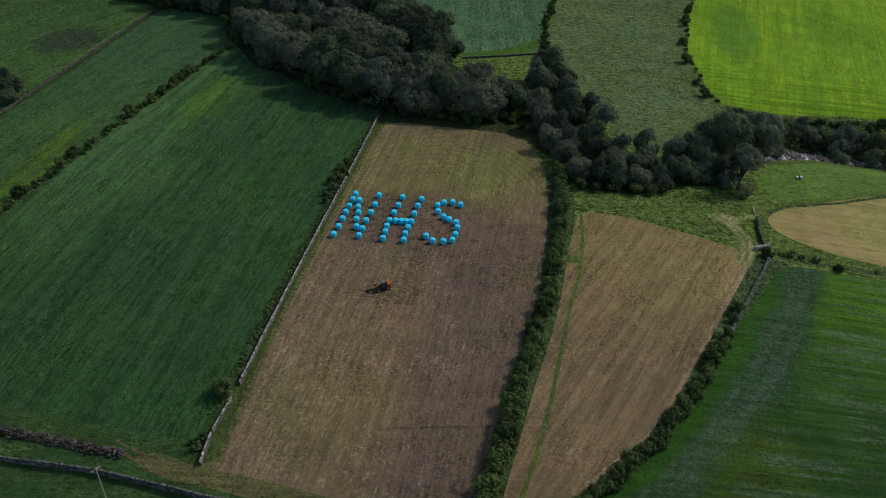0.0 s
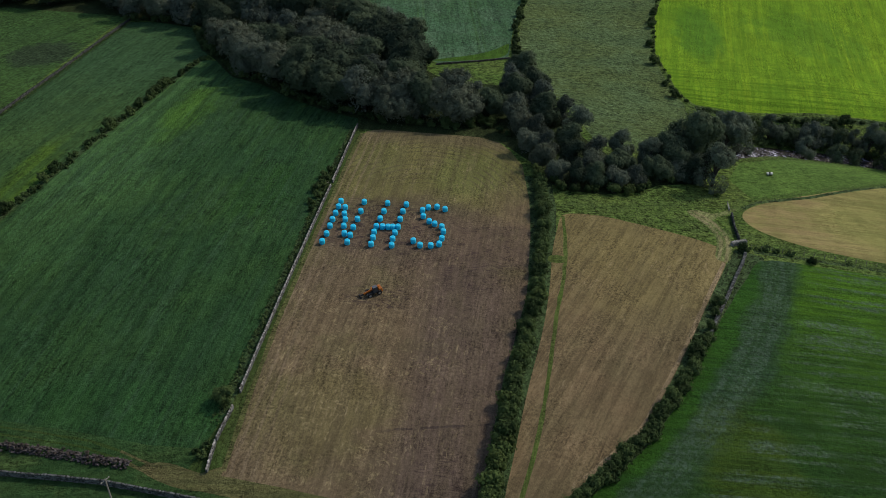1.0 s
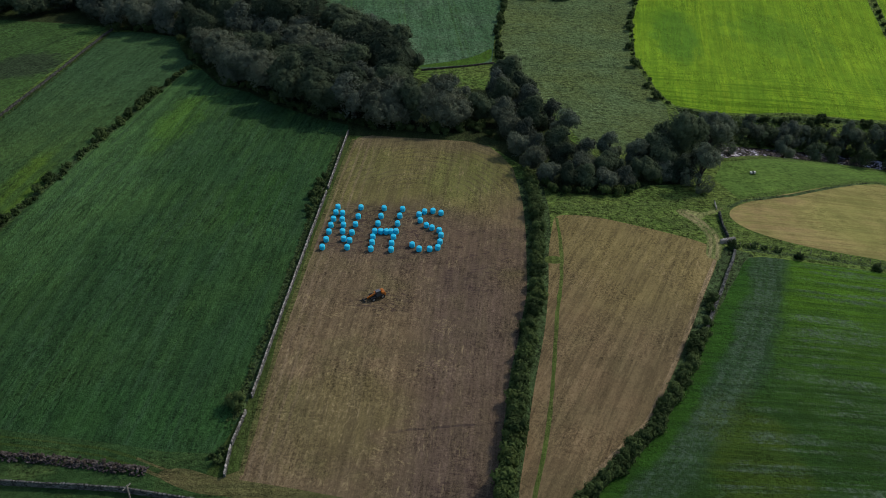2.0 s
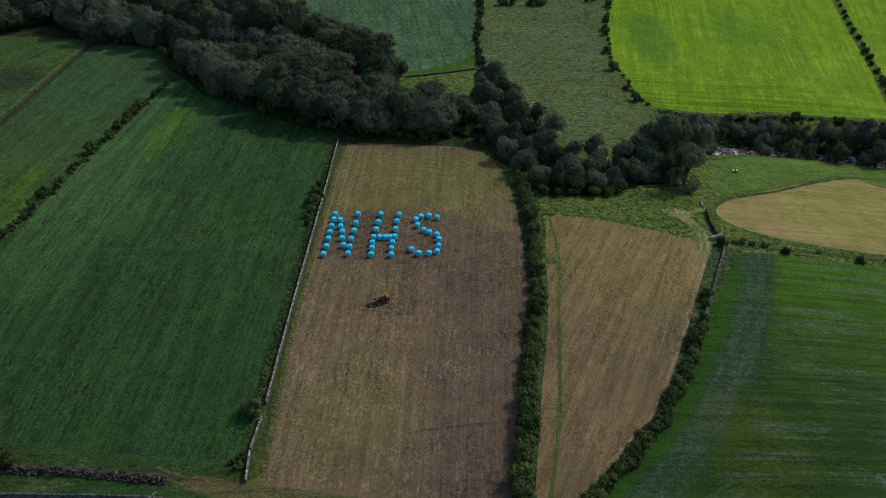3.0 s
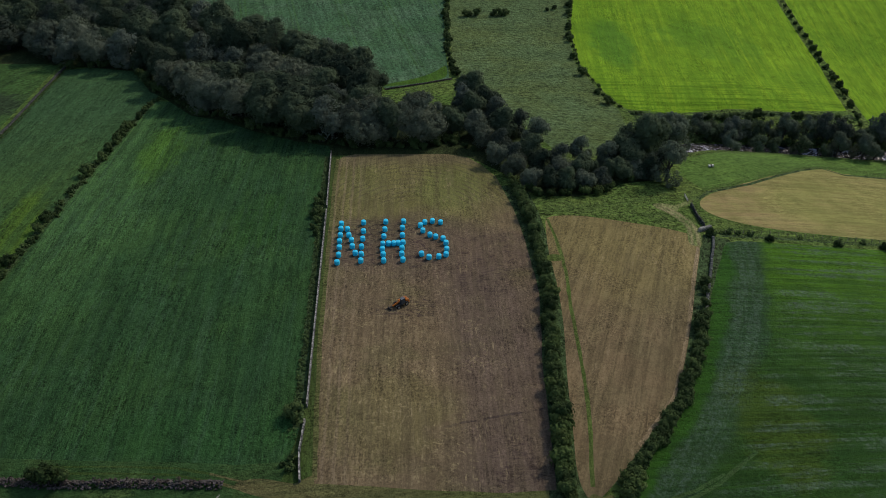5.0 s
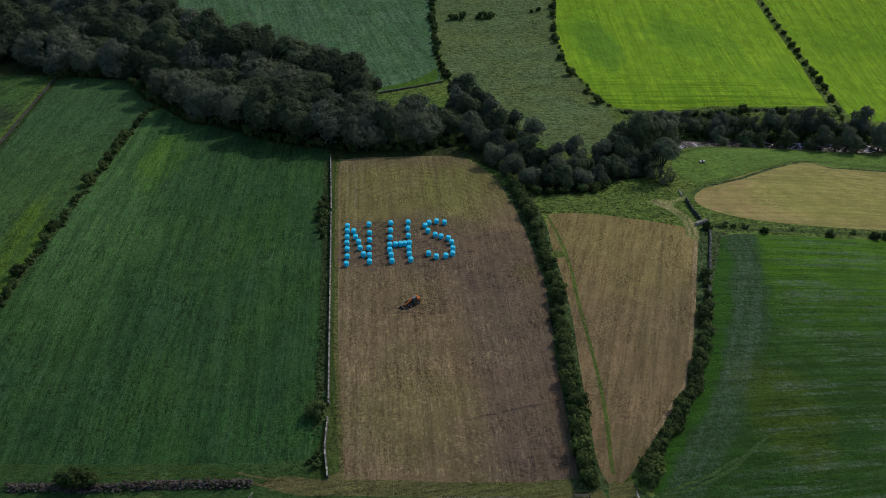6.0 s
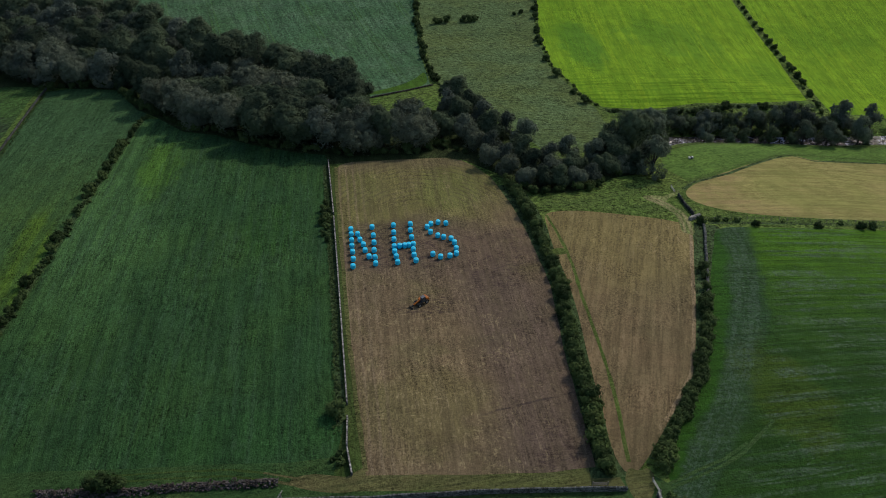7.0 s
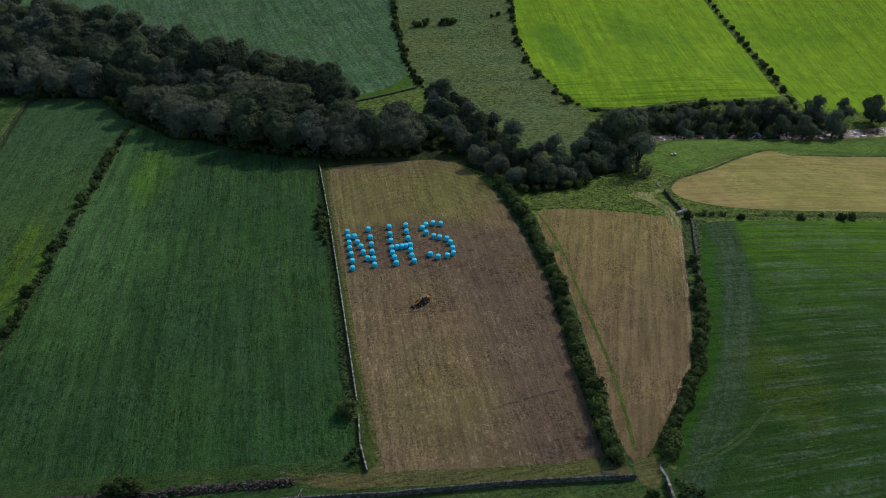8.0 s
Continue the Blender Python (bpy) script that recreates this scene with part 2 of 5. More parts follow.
def mower_tones(n, c):
    """Mower lines that bend round the western end, with a browner rim."""
    dx = n.math("MULTIPLY", n.math("MINIMUM", n.math("SUBTRACT", n.axis(0), 160.0), 0.0), 0.42)
    dy = n.math("SUBTRACT", n.axis(1), n.math("ADD", 52.0, n.math("MULTIPLY", dx, 0.6)))
    r = n.math("SQRT", n.math("ADD", n.math("MULTIPLY", dx, dx), n.math("MULTIPLY", dy, dy)))
    r = n.math("ADD", r, n.math("MULTIPLY", n.noise(0.1, 4, 0.6), 2.5))
    lines = n.math("MULTIPLY", n.ramp(n.math("SINE", n.math("MULTIPLY", r, 2.4)), 0.0, 0.9), n.ramp(n.noise(0.06, 4, 0.65), 0.36, 0.6))
    c = n.mix(n.math("MULTIPLY", lines, 0.5), c, (0.19, 0.185, 0.062))
    rim = n.math("MULTIPLY", n.ramp(r, 14.5, 20.0), n.ramp(n.axis(0), 118, 140, 0.8, 0.25))
    return n.mix(n.math("MULTIPLY", rim, n.ramp(n.noise(0.2, 4, 0.65), 0.35, 0.65, 0.4, 0.9)), c, (0.29, 0.215, 0.105))


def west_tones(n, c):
    """Brighter light along the western hedge painted as paler grass, with a yellow-green sun patch in it, and long
    drilled streaks.
    """
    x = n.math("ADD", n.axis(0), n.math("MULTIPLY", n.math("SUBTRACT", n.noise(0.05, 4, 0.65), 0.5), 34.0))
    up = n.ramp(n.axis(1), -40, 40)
    # paler band and yellow-green patch: sunlight and sheen put into the grass colour
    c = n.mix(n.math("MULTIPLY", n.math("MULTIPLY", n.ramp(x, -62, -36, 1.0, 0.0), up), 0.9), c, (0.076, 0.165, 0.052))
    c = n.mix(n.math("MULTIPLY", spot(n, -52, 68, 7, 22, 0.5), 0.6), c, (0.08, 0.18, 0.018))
    c = n.mix(n.math("MULTIPLY", spot(n, -17, 22, 9, 16, 0.4), 0.5), c, (0.034, 0.1, 0.02))
    c = n.mix(n.math("MULTIPLY", spot(n, -20, -58, 24, 7, 0.4), 0.5), c, (0.035, 0.105, 0.028))
    s = n.noise(1.0, 5, 0.7, n.turned(1.5, (0.5, 0.02, 0.02)), 0.3)
    return n.mix(n.math("MULTIPLY", n.ramp(s, 0.5, 0.66), 0.45), c, (0.054, 0.11, 0.056))


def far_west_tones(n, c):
    """A yellow-green patch by the hedge and a cooler upper half."""
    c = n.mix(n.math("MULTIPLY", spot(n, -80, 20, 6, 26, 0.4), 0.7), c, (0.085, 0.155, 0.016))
    return n.mix(n.math("MULTIPLY", n.ramp(n.axis(1), 40, 110), 0.5), c, (0.046, 0.1, 0.048))


def crop_tones(n, c):
    """Wandering drill lines, darker where they open, and pairs of greener wheelings."""
    s = n.noise(1.0, 5, 0.75, n.turned(-9, (0.36, 0.022, 0.02)), 0.5)
    c = n.mix(n.math("MULTIPLY", n.ramp(s, 0.52, 0.6), 0.75), c, (0.034, 0.076, 0.036))
    k = n.math("ADD", n.axis(0), n.math("MULTIPLY", n.axis(1), 0.16))
    pair = n.math("ABSOLUTE", n.math("SUBTRACT", n.math("ABSOLUTE", n.math("SUBTRACT", n.math("MODULO", n.math("ADD", k, 400.0), 21.0), 10.0)), 1.1))
    pair = n.math("ADD", pair, n.math("MULTIPLY", n.math("SUBTRACT", n.noise(0.3, 4, 0.7), 0.5), 1.2))
    c = n.mix(n.math("MULTIPLY", n.ramp(pair, 0.2, 0.6, 1.0, 0.0), 0.45), c, (0.05, 0.12, 0.02))
    return n.mix(n.math("MULTIPLY", n.ramp(n.noise(0.05, 4, 0.65), 0.45, 0.62), 0.4), c, (0.12, 0.19, 0.12))


def lime_tones(n, c):
    """Curved mower lines along the southern headland, deeper green patches, and pale swaths up the slope."""
    c = n.mix(n.math("MULTIPLY", n.math("MAXIMUM", spot(n, 108, 178, 10, 30, 0.4), n.math("MULTIPLY", spot(n, 150, 192, 26, 22, 0.7), 0.55)), 0.75), c, (0.075, 0.2, 0.022))
    pale = n.noise(1.0, 5, 0.7, n.turned(5, (0.28, 0.012, 0.02)), 0.3)
    c = n.mix(n.math("MULTIPLY", n.ramp(pale, 0.48, 0.64), 0.6), c, (0.25, 0.4, 0.02))
    rows = n.noise(1.0, 4, 0.65, n.turned(78, (0.75, 0.03, 0.02)), 0.25)
    south = n.ramp(n.math("SUBTRACT", n.axis(1), n.math("MULTIPLY", n.axis(0), 0.16)), 108, 150, 1.0, 0.0)
    south = n.math("MULTIPLY", south, n.ramp(n.axis(0), 190, 198, 1.0, 0.0))
    c = n.mix(n.math("MULTIPLY", n.math("MULTIPLY", n.ramp(rows, 0.47, 0.6), south), 0.65), c, (0.07, 0.165, 0.008))
    return n.mix(n.math("MULTIPLY", n.ramp(n.noise(0.022, 3, 0.6), 0.5, 0.66), 0.4), c, (0.1, 0.235, 0.016))


def rush_patch(n, c):
    """A dark bed of rushes in the damp corner."""
    dx = n.math("MULTIPLY", n.math("ADD", n.axis(0), 119.0), 0.075)
    dy = n.math("MULTIPLY", n.math("SUBTRACT", n.axis(1), 112.0), 0.07)
    far = n.math("ADD", n.math("SQRT", n.math("ADD", n.math("MULTIPLY", dx, dx), n.math("MULTIPLY", dy, dy))), n.math("MULTIPLY", n.math("SUBTRACT", n.noise(0.2, 5, 0.7), 0.5), 1.3))
    return n.mix(n.ramp(far, 0.7, 1.1, 0.85, 0.0), c, (0.034, 0.052, 0.028))


M = {}
M["stubble"] = field("stubble", (0.178, 0.13, 0.076), (0.146, 0.11, 0.068), (0.112, 0.09, 0.054), 1, 2.3, 0.32, 0.36, 0.12, 0.2, (0.31, 0.245, 0.14), None, main_field_tones, swath=0.14)
M["triangle"] = field("mown_hay", (0.182, 0.132, 0.074), (0.15, 0.118, 0.064), (0.125, 0.105, 0.054), 19, 2.2, 0.3, 0.36, 0.1, 0.16, (0.3, 0.232, 0.138), None, hay_tones, swath=0.19)
M["mown_far"] = field("mown_meadow", (0.285, 0.25, 0.095), (0.235, 0.23, 0.075), (0.175, 0.19, 0.06), 80, 1.6, 0.35, 0.18, 0.1, 0.16, extra=mower_tones, swath=0.12)
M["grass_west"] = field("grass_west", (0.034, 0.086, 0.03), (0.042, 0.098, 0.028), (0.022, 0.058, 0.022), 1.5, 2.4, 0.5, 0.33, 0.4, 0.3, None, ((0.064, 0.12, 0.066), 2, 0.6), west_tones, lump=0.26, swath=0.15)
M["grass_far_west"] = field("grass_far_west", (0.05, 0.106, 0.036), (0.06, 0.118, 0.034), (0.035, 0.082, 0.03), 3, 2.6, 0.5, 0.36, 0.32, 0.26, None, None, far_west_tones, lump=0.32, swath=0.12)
M["pasture_west"] = field("pasture_west", (0.06, 0.122, 0.032), (0.05, 0.105, 0.03), (0.035, 0.065, 0.025), 20, 4, 0.4, 0.5, 0.35, 0.2, None, None, rush_patch, lump=0.5)
M["grass_east"] = field("grass_east", (0.021, 0.056, 0.018), (0.026, 0.064, 0.015), (0.014, 0.042, 0.012), 84, 1.3, 0.4, 0.34, 0.3, 0.16, None, None, east_tones)
M["crop_north"] = field("crop_north", (0.07, 0.15, 0.075), (0.064, 0.138, 0.06), (0.036, 0.085, 0.04), -9, 1.9, 0.45, 0.36, 0.35, 0.2, None, ((0.12, 0.2, 0.125), -9, 0.6), crop_tones, lump=0.5)
M["rough_north"] = field("rough_pasture", (0.108, 0.168, 0.07), (0.118, 0.163, 0.056), (0.063, 0.107, 0.04), 82, 2.4, 0.3, 0.48, 0.65, 0.2, None, ((0.165, 0.245, 0.125), 84, 0.7), tussocks, lump=0.6)
M["lime"] = field("lime_grass", (0.2, 0.355, 0.02), (0.172, 0.318, 0.018), (0.1, 0.222, 0.012), 5, 1.5, 0.4, 0.28, 0.4, 0.2, None, None, lime_tones)
M["meadow"] = field("meadow", (0.11, 0.195, 0.04), (0.09, 0.165, 0.035), (0.07, 0.13, 0.03), 60, 2, 0.4, 0.3, 0.3, 0.2, lump=0.4)
M["verge"] = field("rough_grass", (0.106, 0.19, 0.04), (0.142, 0.205, 0.05), (0.056, 0.108, 0.026), 70, 2.2, 0.35, 0.58, 0.7, 0.2, None, None, hummocks, lump=0.85)
M["lane"] = field("lane_grass", (0.042, 0.094, 0.03), (0.058, 0.106, 0.034), (0.027, 0.064, 0.021), 84, 1.6, 0.4, 0.42, 0.4, 0.2, None, None, hummocks, lump=0.3)
M["strip"] = field("lush_grass", (0.05, 0.12, 0.016), (0.065, 0.135, 0.018), (0.035, 0.085, 0.014), 0, 1.4, 0.4, 0.45, 0.35, 0.2)
M["track_grass"] = field("track_grass", (0.052, 0.092, 0.022), (0.07, 0.1, 0.03), (0.035, 0.065, 0.018), 0, 1.4, 0.4, 0.5, 0.4, 0.2)
M["worn"] = field("worn_grass", (0.15, 0.135, 0.06), (0.108, 0.122, 0.042), (0.075, 0.082, 0.034), 84, 1.0, 0.6, 0.5, 0.3, 0.3)
M["path"] = field("wheel_rut", (0.27, 0.24, 0.13), (0.22, 0.21, 0.1), (0.13, 0.15, 0.055), 20, 1.0, 0.5, 0.42, 0.14)
M["headland"] = field("trodden_grass", (0.225, 0.225, 0.105), (0.165, 0.2, 0.07), (0.075, 0.115, 0.035), 20, 1.0, 0.5, 0.5, 0.3, 0.2, lump=0.4)
M["scrub"] = field("scrub_grass", (0.052, 0.09, 0.036), (0.07, 0.108, 0.044), (0.03, 0.052, 0.022), 20, 1.6, 0.4, 0.55, 0.5, 0.2, lump=0.8)
M["straw"] = field("straw_edge", (0.3, 0.23, 0.14), (0.24, 0.185, 0.11), (0.16, 0.13, 0.075), 22, 0.8, 0.5, 0.5, 0.25, 0.3)
M["mid_track"] = field("green_track", (0.08, 0.13, 0.028), (0.11, 0.14, 0.042), (0.055, 0.085, 0.022), 0, 0.8, 0.4, 0.5, 0.35, 0.2)
# dark floor tone with the shade of the trees painted into it
M["woodland"] = field("shaded_woodland_floor", (0.035, 0.055, 0.018), (0.045, 0.06, 0.024), (0.02, 0.034, 0.014), 0, 2, 0.4, 0.6, 0.5)


def leaf_material(name, base, alt):
    n = Nodes(name)
    one = n.node("ShaderNodeObjectInfo").outputs["Random"]
    geo = n.node("ShaderNodeNewGeometry").outputs["Random Per Island"]
    c = n.mix(one, base, alt)
    spray = n.ramp(n.noise(0.55, 3, 0.6), 0.35, 0.65, -0.18, 0.2)
    c = n.scaled(c, n.math("ADD", n.math("ADD", n.ramp(geo, 0, 1, 0.9, 1.08), spray), n.ramp(one, 0, 1, -0.24, 0.26)))
    m = n.done(c, 0.85, 0.08)
    back = n.node("ShaderNodeBsdfTranslucent")
    n.plug(back.inputs[0], n.scaled(c, 1.2))
    both = n.node("ShaderNodeMixShader")
    both.inputs[0].default_value = 0.25
    n.t.links.new(n.b.outputs[0], both.inputs[1])
    n.t.links.new(back.outputs[0], both.inputs[2])
    n.t.links.new(both.outputs[0], n.t.nodes["Material Output"].inputs[0])
    return m


M["leaf_grey"] = leaf_material("willow_leaves", (0.152, 0.178, 0.122), (0.115, 0.138, 0.1))
M["leaf_dark"] = leaf_material("oak_leaves", (0.055, 0.082, 0.052), (0.078, 0.106, 0.06))
M["leaf_mid"] = leaf_material("ash_leaves", (0.08, 0.104, 0.078), (0.106, 0.13, 0.102))
M["leaf_haw"] = leaf_material("hawthorn_leaves", (0.05, 0.085, 0.03), (0.07, 0.105, 0.036))
M["leaf_lush"] = leaf_material("elder_leaves", (0.09, 0.13, 0.04), (0.068, 0.105, 0.034))
M["leaf_pale"] = leaf_material("sallow_leaves", (0.135, 0.17, 0.115), (0.11, 0.14, 0.1))
M["leaf_bank"] = leaf_material("alder_leaves", (0.095, 0.13, 0.068), (0.075, 0.105, 0.062))
M["leaf_pine"] = leaf_material("pine_needles", (0.05, 0.07, 0.04), (0.06, 0.085, 0.05))
M["tuft"] = leaf_material("grass_tufts", (0.13, 0.215, 0.06), (0.17, 0.22, 0.075))
M["weeds"] = leaf_material("bank_weeds", (0.13, 0.215, 0.06), (0.155, 0.21, 0.065))
M["heather"] = leaf_material("dry_bracken", (0.095, 0.08, 0.07), (0.075, 0.06, 0.052))


def plain(name, a, b, scale, rough=0.8, gloss=0.3, relief=0.03, metal=0.0, grain=0.2):
    n = Nodes(name)
    c = n.mix(n.ramp(n.noise(scale, 5, 0.65), 0.3, 0.7), a, b)
    f = n.noise(scale * 7, 4, 0.6)
    geo = n.node("ShaderNodeNewGeometry").outputs["Random Per Island"]
    n.bump(f, 0.7, relief)
    return n.done(n.scaled(c, n.math("ADD", n.ramp(f, 0.3, 0.7, 1 - grain, 1 + grain), n.ramp(geo, 0, 1, -grain, grain))), rough, gloss, metal)


# wall stone, darkened so the faces turned from the sun look shaded
M["stone"] = plain("shaded_dry_stone", (0.15, 0.158, 0.155), (0.075, 0.08, 0.075), 1.1, 0.95, 0.1, 0.05, 0, 0.5)
M["stone_dark"] = plain("lichened_stone", (0.1, 0.106, 0.1), (0.05, 0.055, 0.05), 0.9, 0.95, 0.1, 0.05, 0, 0.5)
# paler copy of the wall stone: painted lit tops for the copes
M["cope"] = plain("cope_stone", (0.42, 0.4, 0.37), (0.2, 0.19, 0.17), 0.9, 0.95, 0.1, 0.05, 0, 0.6)
M["stone_pale"] = plain("pale_stone", (0.38, 0.365, 0.34), (0.25, 0.24, 0.22), 1.2, 0.95, 0.1, 0.05, 0, 0.25)
M["rubble"] = plain("old_rubble", (0.125, 0.11, 0.105), (0.07, 0.062, 0.058), 1.2, 0.95, 0.1, 0.05, 0, 0.4)
M["wet_rock"] = plain("wet_rock", (0.05, 0.042, 0.04), (0.03, 0.026, 0.024), 1.2, 0.5, 0.4, 0.05, 0, 0.4)
M["bark"] = plain("bark", (0.075, 0.066, 0.056), (0.045, 0.04, 0.035), 2.0, 0.95, 0.1, 0.05)
M["timber"] = plain("weathered_timber", (0.34, 0.31, 0.27), (0.22, 0.2, 0.17), 3.0, 0.9, 0.15, 0.02)
M["timber_pale"] = plain("pale_rail", (0.6, 0.58, 0.54), (0.45, 0.44, 0.4), 3.0, 0.8, 0.2, 0.02)
M["wrap"] = plain("blue_wrap", (0.012, 0.64, 0.98), (0.025, 0.69, 1.0), 1.1, 0.32, 0.5, 0.05, 0, 0.06)
M["roof_grey"] = plain("roof_paint", (0.16, 0.18, 0.21), (0.11, 0.12, 0.14), 2.0, 0.5, 0.4, 0.004)
M["orange"] = plain("orange_paint", (0.54, 0.165, 0.01), (0.34, 0.09, 0.01), 1.5, 0.45, 0.5, 0.004)
M["black"] = plain("black_steel", (0.03, 0.03, 0.032), (0.045, 0.04, 0.036), 3.0, 0.6, 0.3, 0.005)
M["rubber"] = plain("tyre_rubber", (0.022, 0.021, 0.02), (0.05, 0.042, 0.034), 3.0, 0.9, 0.15, 0.02)
M["rim"] = plain("rim_paint", (0.35, 0.33, 0.3), (0.25, 0.23, 0.2), 3.0, 0.5, 0.4, 0.005)
M["tank"] = plain("white_plastic", (0.78, 0.77, 0.74), (0.68, 0.67, 0.64), 2.0, 0.5, 0.4, 0.003, 0, 0.05)
M["lamp"] = plain("lamp_glass", (0.6, 0.6, 0.56), (0.5, 0.5, 0.48), 5.0, 0.2, 0.6, 0.001, 0, 0.02)
g = Nodes("cab_glass")
M["glass"] = g.done((0.05, 0.06, 0.07), 0.08, 0.6)
w = Nodes("river_water")
ripples = w.noise(1.6, 5, 0.7, w.turned(15, (0.7, 1.6, 1)), 0.6)
w.bump(ripples, 1.0, 0.3)
# bluish-white patches paint foam together with the sky's glints on the water
rapids = w.ramp(w.noise(0.13, 3, 0.6), 0.38, 0.6)
foam_glint = w.math("MULTIPLY", w.ramp(w.noise(0.6, 5, 0.75, w.turned(75, (1.5, 0.7, 1)), 1.2), 0.535, 0.58), rapids)
M["water"] = w.done(w.mix(foam_glint, (0.022, 0.018, 0.02), (0.68, 0.71, 0.88)), w.ramp(foam_glint, 0, 1, 0.14, 0.55), 0.5)


# ---- lie of the land ----
RISE = {(0, 0): 0.577, (0, 1): -10.07, (0, 2): -2.97, (0, 3): 1.165, (1, 0): -0.815, (1, 1): -3.06, (1, 2): 1.89, (2, 0): -4.48, (2, 1): 1.05, (3, 0): -0.865}
RIVER = [(100, 74), (106, 78), (112, 83.5), (122, 92), (133, 98.5), (146, 103), (160, 102), (180, 100.5), (200, 104.5), (225, 110), (265, 114), (340, 124)]


def held(v, lo, hi, s=60.0):
    """v, which levels out beyond lo and hi."""
    return np.where(v > hi, hi + s * np.tanh((v - hi) / s), np.where(v < lo, lo + s * np.tanh((v - lo) / s), v))


def slope(x, y):
    a, b = held(x, -140, 170) / 100, held(y, -100, 200) / 100
    z = sum(c * a**i * b**j for (i, j), c in RISE.items())
    return z - 6.5 * np.exp(-(((x - 140) / 38) ** 2 + ((y - 104) / 20) ** 2))


def from_line(x, y, line):
    """The distance to a line of points."""
    best = np.full(np.shape(x), 1e9)
    for (ax, ay), (bx, by) in zip(line, line[1:]):
        dx, dy = bx - ax, by - ay
        f = np.clip(((x - ax) * dx + (y - ay) * dy) / (dx * dx + dy * dy), 0, 1)
        best = np.minimum(best, np.hypot(x - ax - f * dx, y - ay - f * dy))
    return best


def terrain(x, y):
    x, y = np.asarray(x, float), np.asarray(y, float)
    return slope(x, y) - 1.5 * np.exp(-((from_line(x, y, RIVER) / 4.4) ** 4))


def ground(x, y):
    return float(terrain(x, y))


def along(line, step, jitter=0.0):
    """Points at even steps along a line of points, with the heading there."""
    out, carry = [], 0.0
    for (ax, ay), (bx, by) in zip(line, line[1:]):
        d = math.hypot(bx - ax, by - ay)
        s = carry
        while s < d:
            f = s / d
            out.append((ax + (bx - ax) * f + rng.uniform(-jitter, jitter), ay + (by - ay) * f + rng.uniform(-jitter, jitter), math.atan2(by - ay, bx - ax)))
            s += step
        carry = s - d
    return out


def inside(x, y, poly):
    hit = np.zeros(np.shape(x), bool)
    for (ax, ay), (bx, by) in zip(poly, poly[1:] + poly[:1]):
        cross = (ay > y) != (by > y)
        hit ^= cross & (x < (bx - ax) * (y - ay) / ((by - ay) if by != ay else 1e-9) + ax)
    return hit


# ---- fields: outlines in plan, later ones lie over earlier ones ----
HEDGE_MAIN = [(51.0, 43), (52.6, 27), (52.8, 13), (52.9, 1.8), (52.6, -14), (51.0, -26), (49.6, -39), (48.6, -52), (48.1, -61), (47.1, -70), (46.7, -78.5)]
HEDGE_WEST = [(-63.2, 112), (-64.6, 102), (-67.2, 78), (-70.2, 49), (-73.6, 19), (-76.4, -4), (-80.2, -30), (-84, -60)]
HEDGE_EAST = [(86.6, -22), (83.2, -31.5), (79, -42), (73.6, -52.4), (67.6, -60.8), (62, -68.4), (57.2, -75.5)]
NORTH_A = [(46, 262), (44, 238), (41, 209), (39.3, 160), (41, 131)]
NORTH_B = [(103, 262), (99.3, 232), (91.3, 190), (88.9, 152), (94, 120), (98, 112)]
NORTH_C = [(205, 262), (202.2, 238), (200.3, 183), (196, 140), (191, 119)]
def ribbon(line, half, shift=0.0):
    """The outline of a strip along a line, set off to one side."""
    out = [[], []]
    for i, (x, y) in enumerate(line):
        (ax, ay), (bx, by) = line[max(0, i - 1)], line[min(len(line) - 1, i + 1)]
        d = math.hypot(bx - ax, by - ay)
        for k, side in enumerate((shift + half, shift - half)):
            out[k].append((x - (by - ay) / d * side, y + (bx - ax) / d * side))
    return out[0] + out[1][::-1]


def smooth(poly, rounds=2):
    """The outline with its corners cut into soft curves."""
    for _ in range(rounds):
        poly = [(a[0] + (b[0] - a[0]) * f, a[1] + (b[1] - a[1]) * f) for a, b in zip(poly, poly[1:] + poly[:1]) for f in (0.25, 0.75)]
    return poly


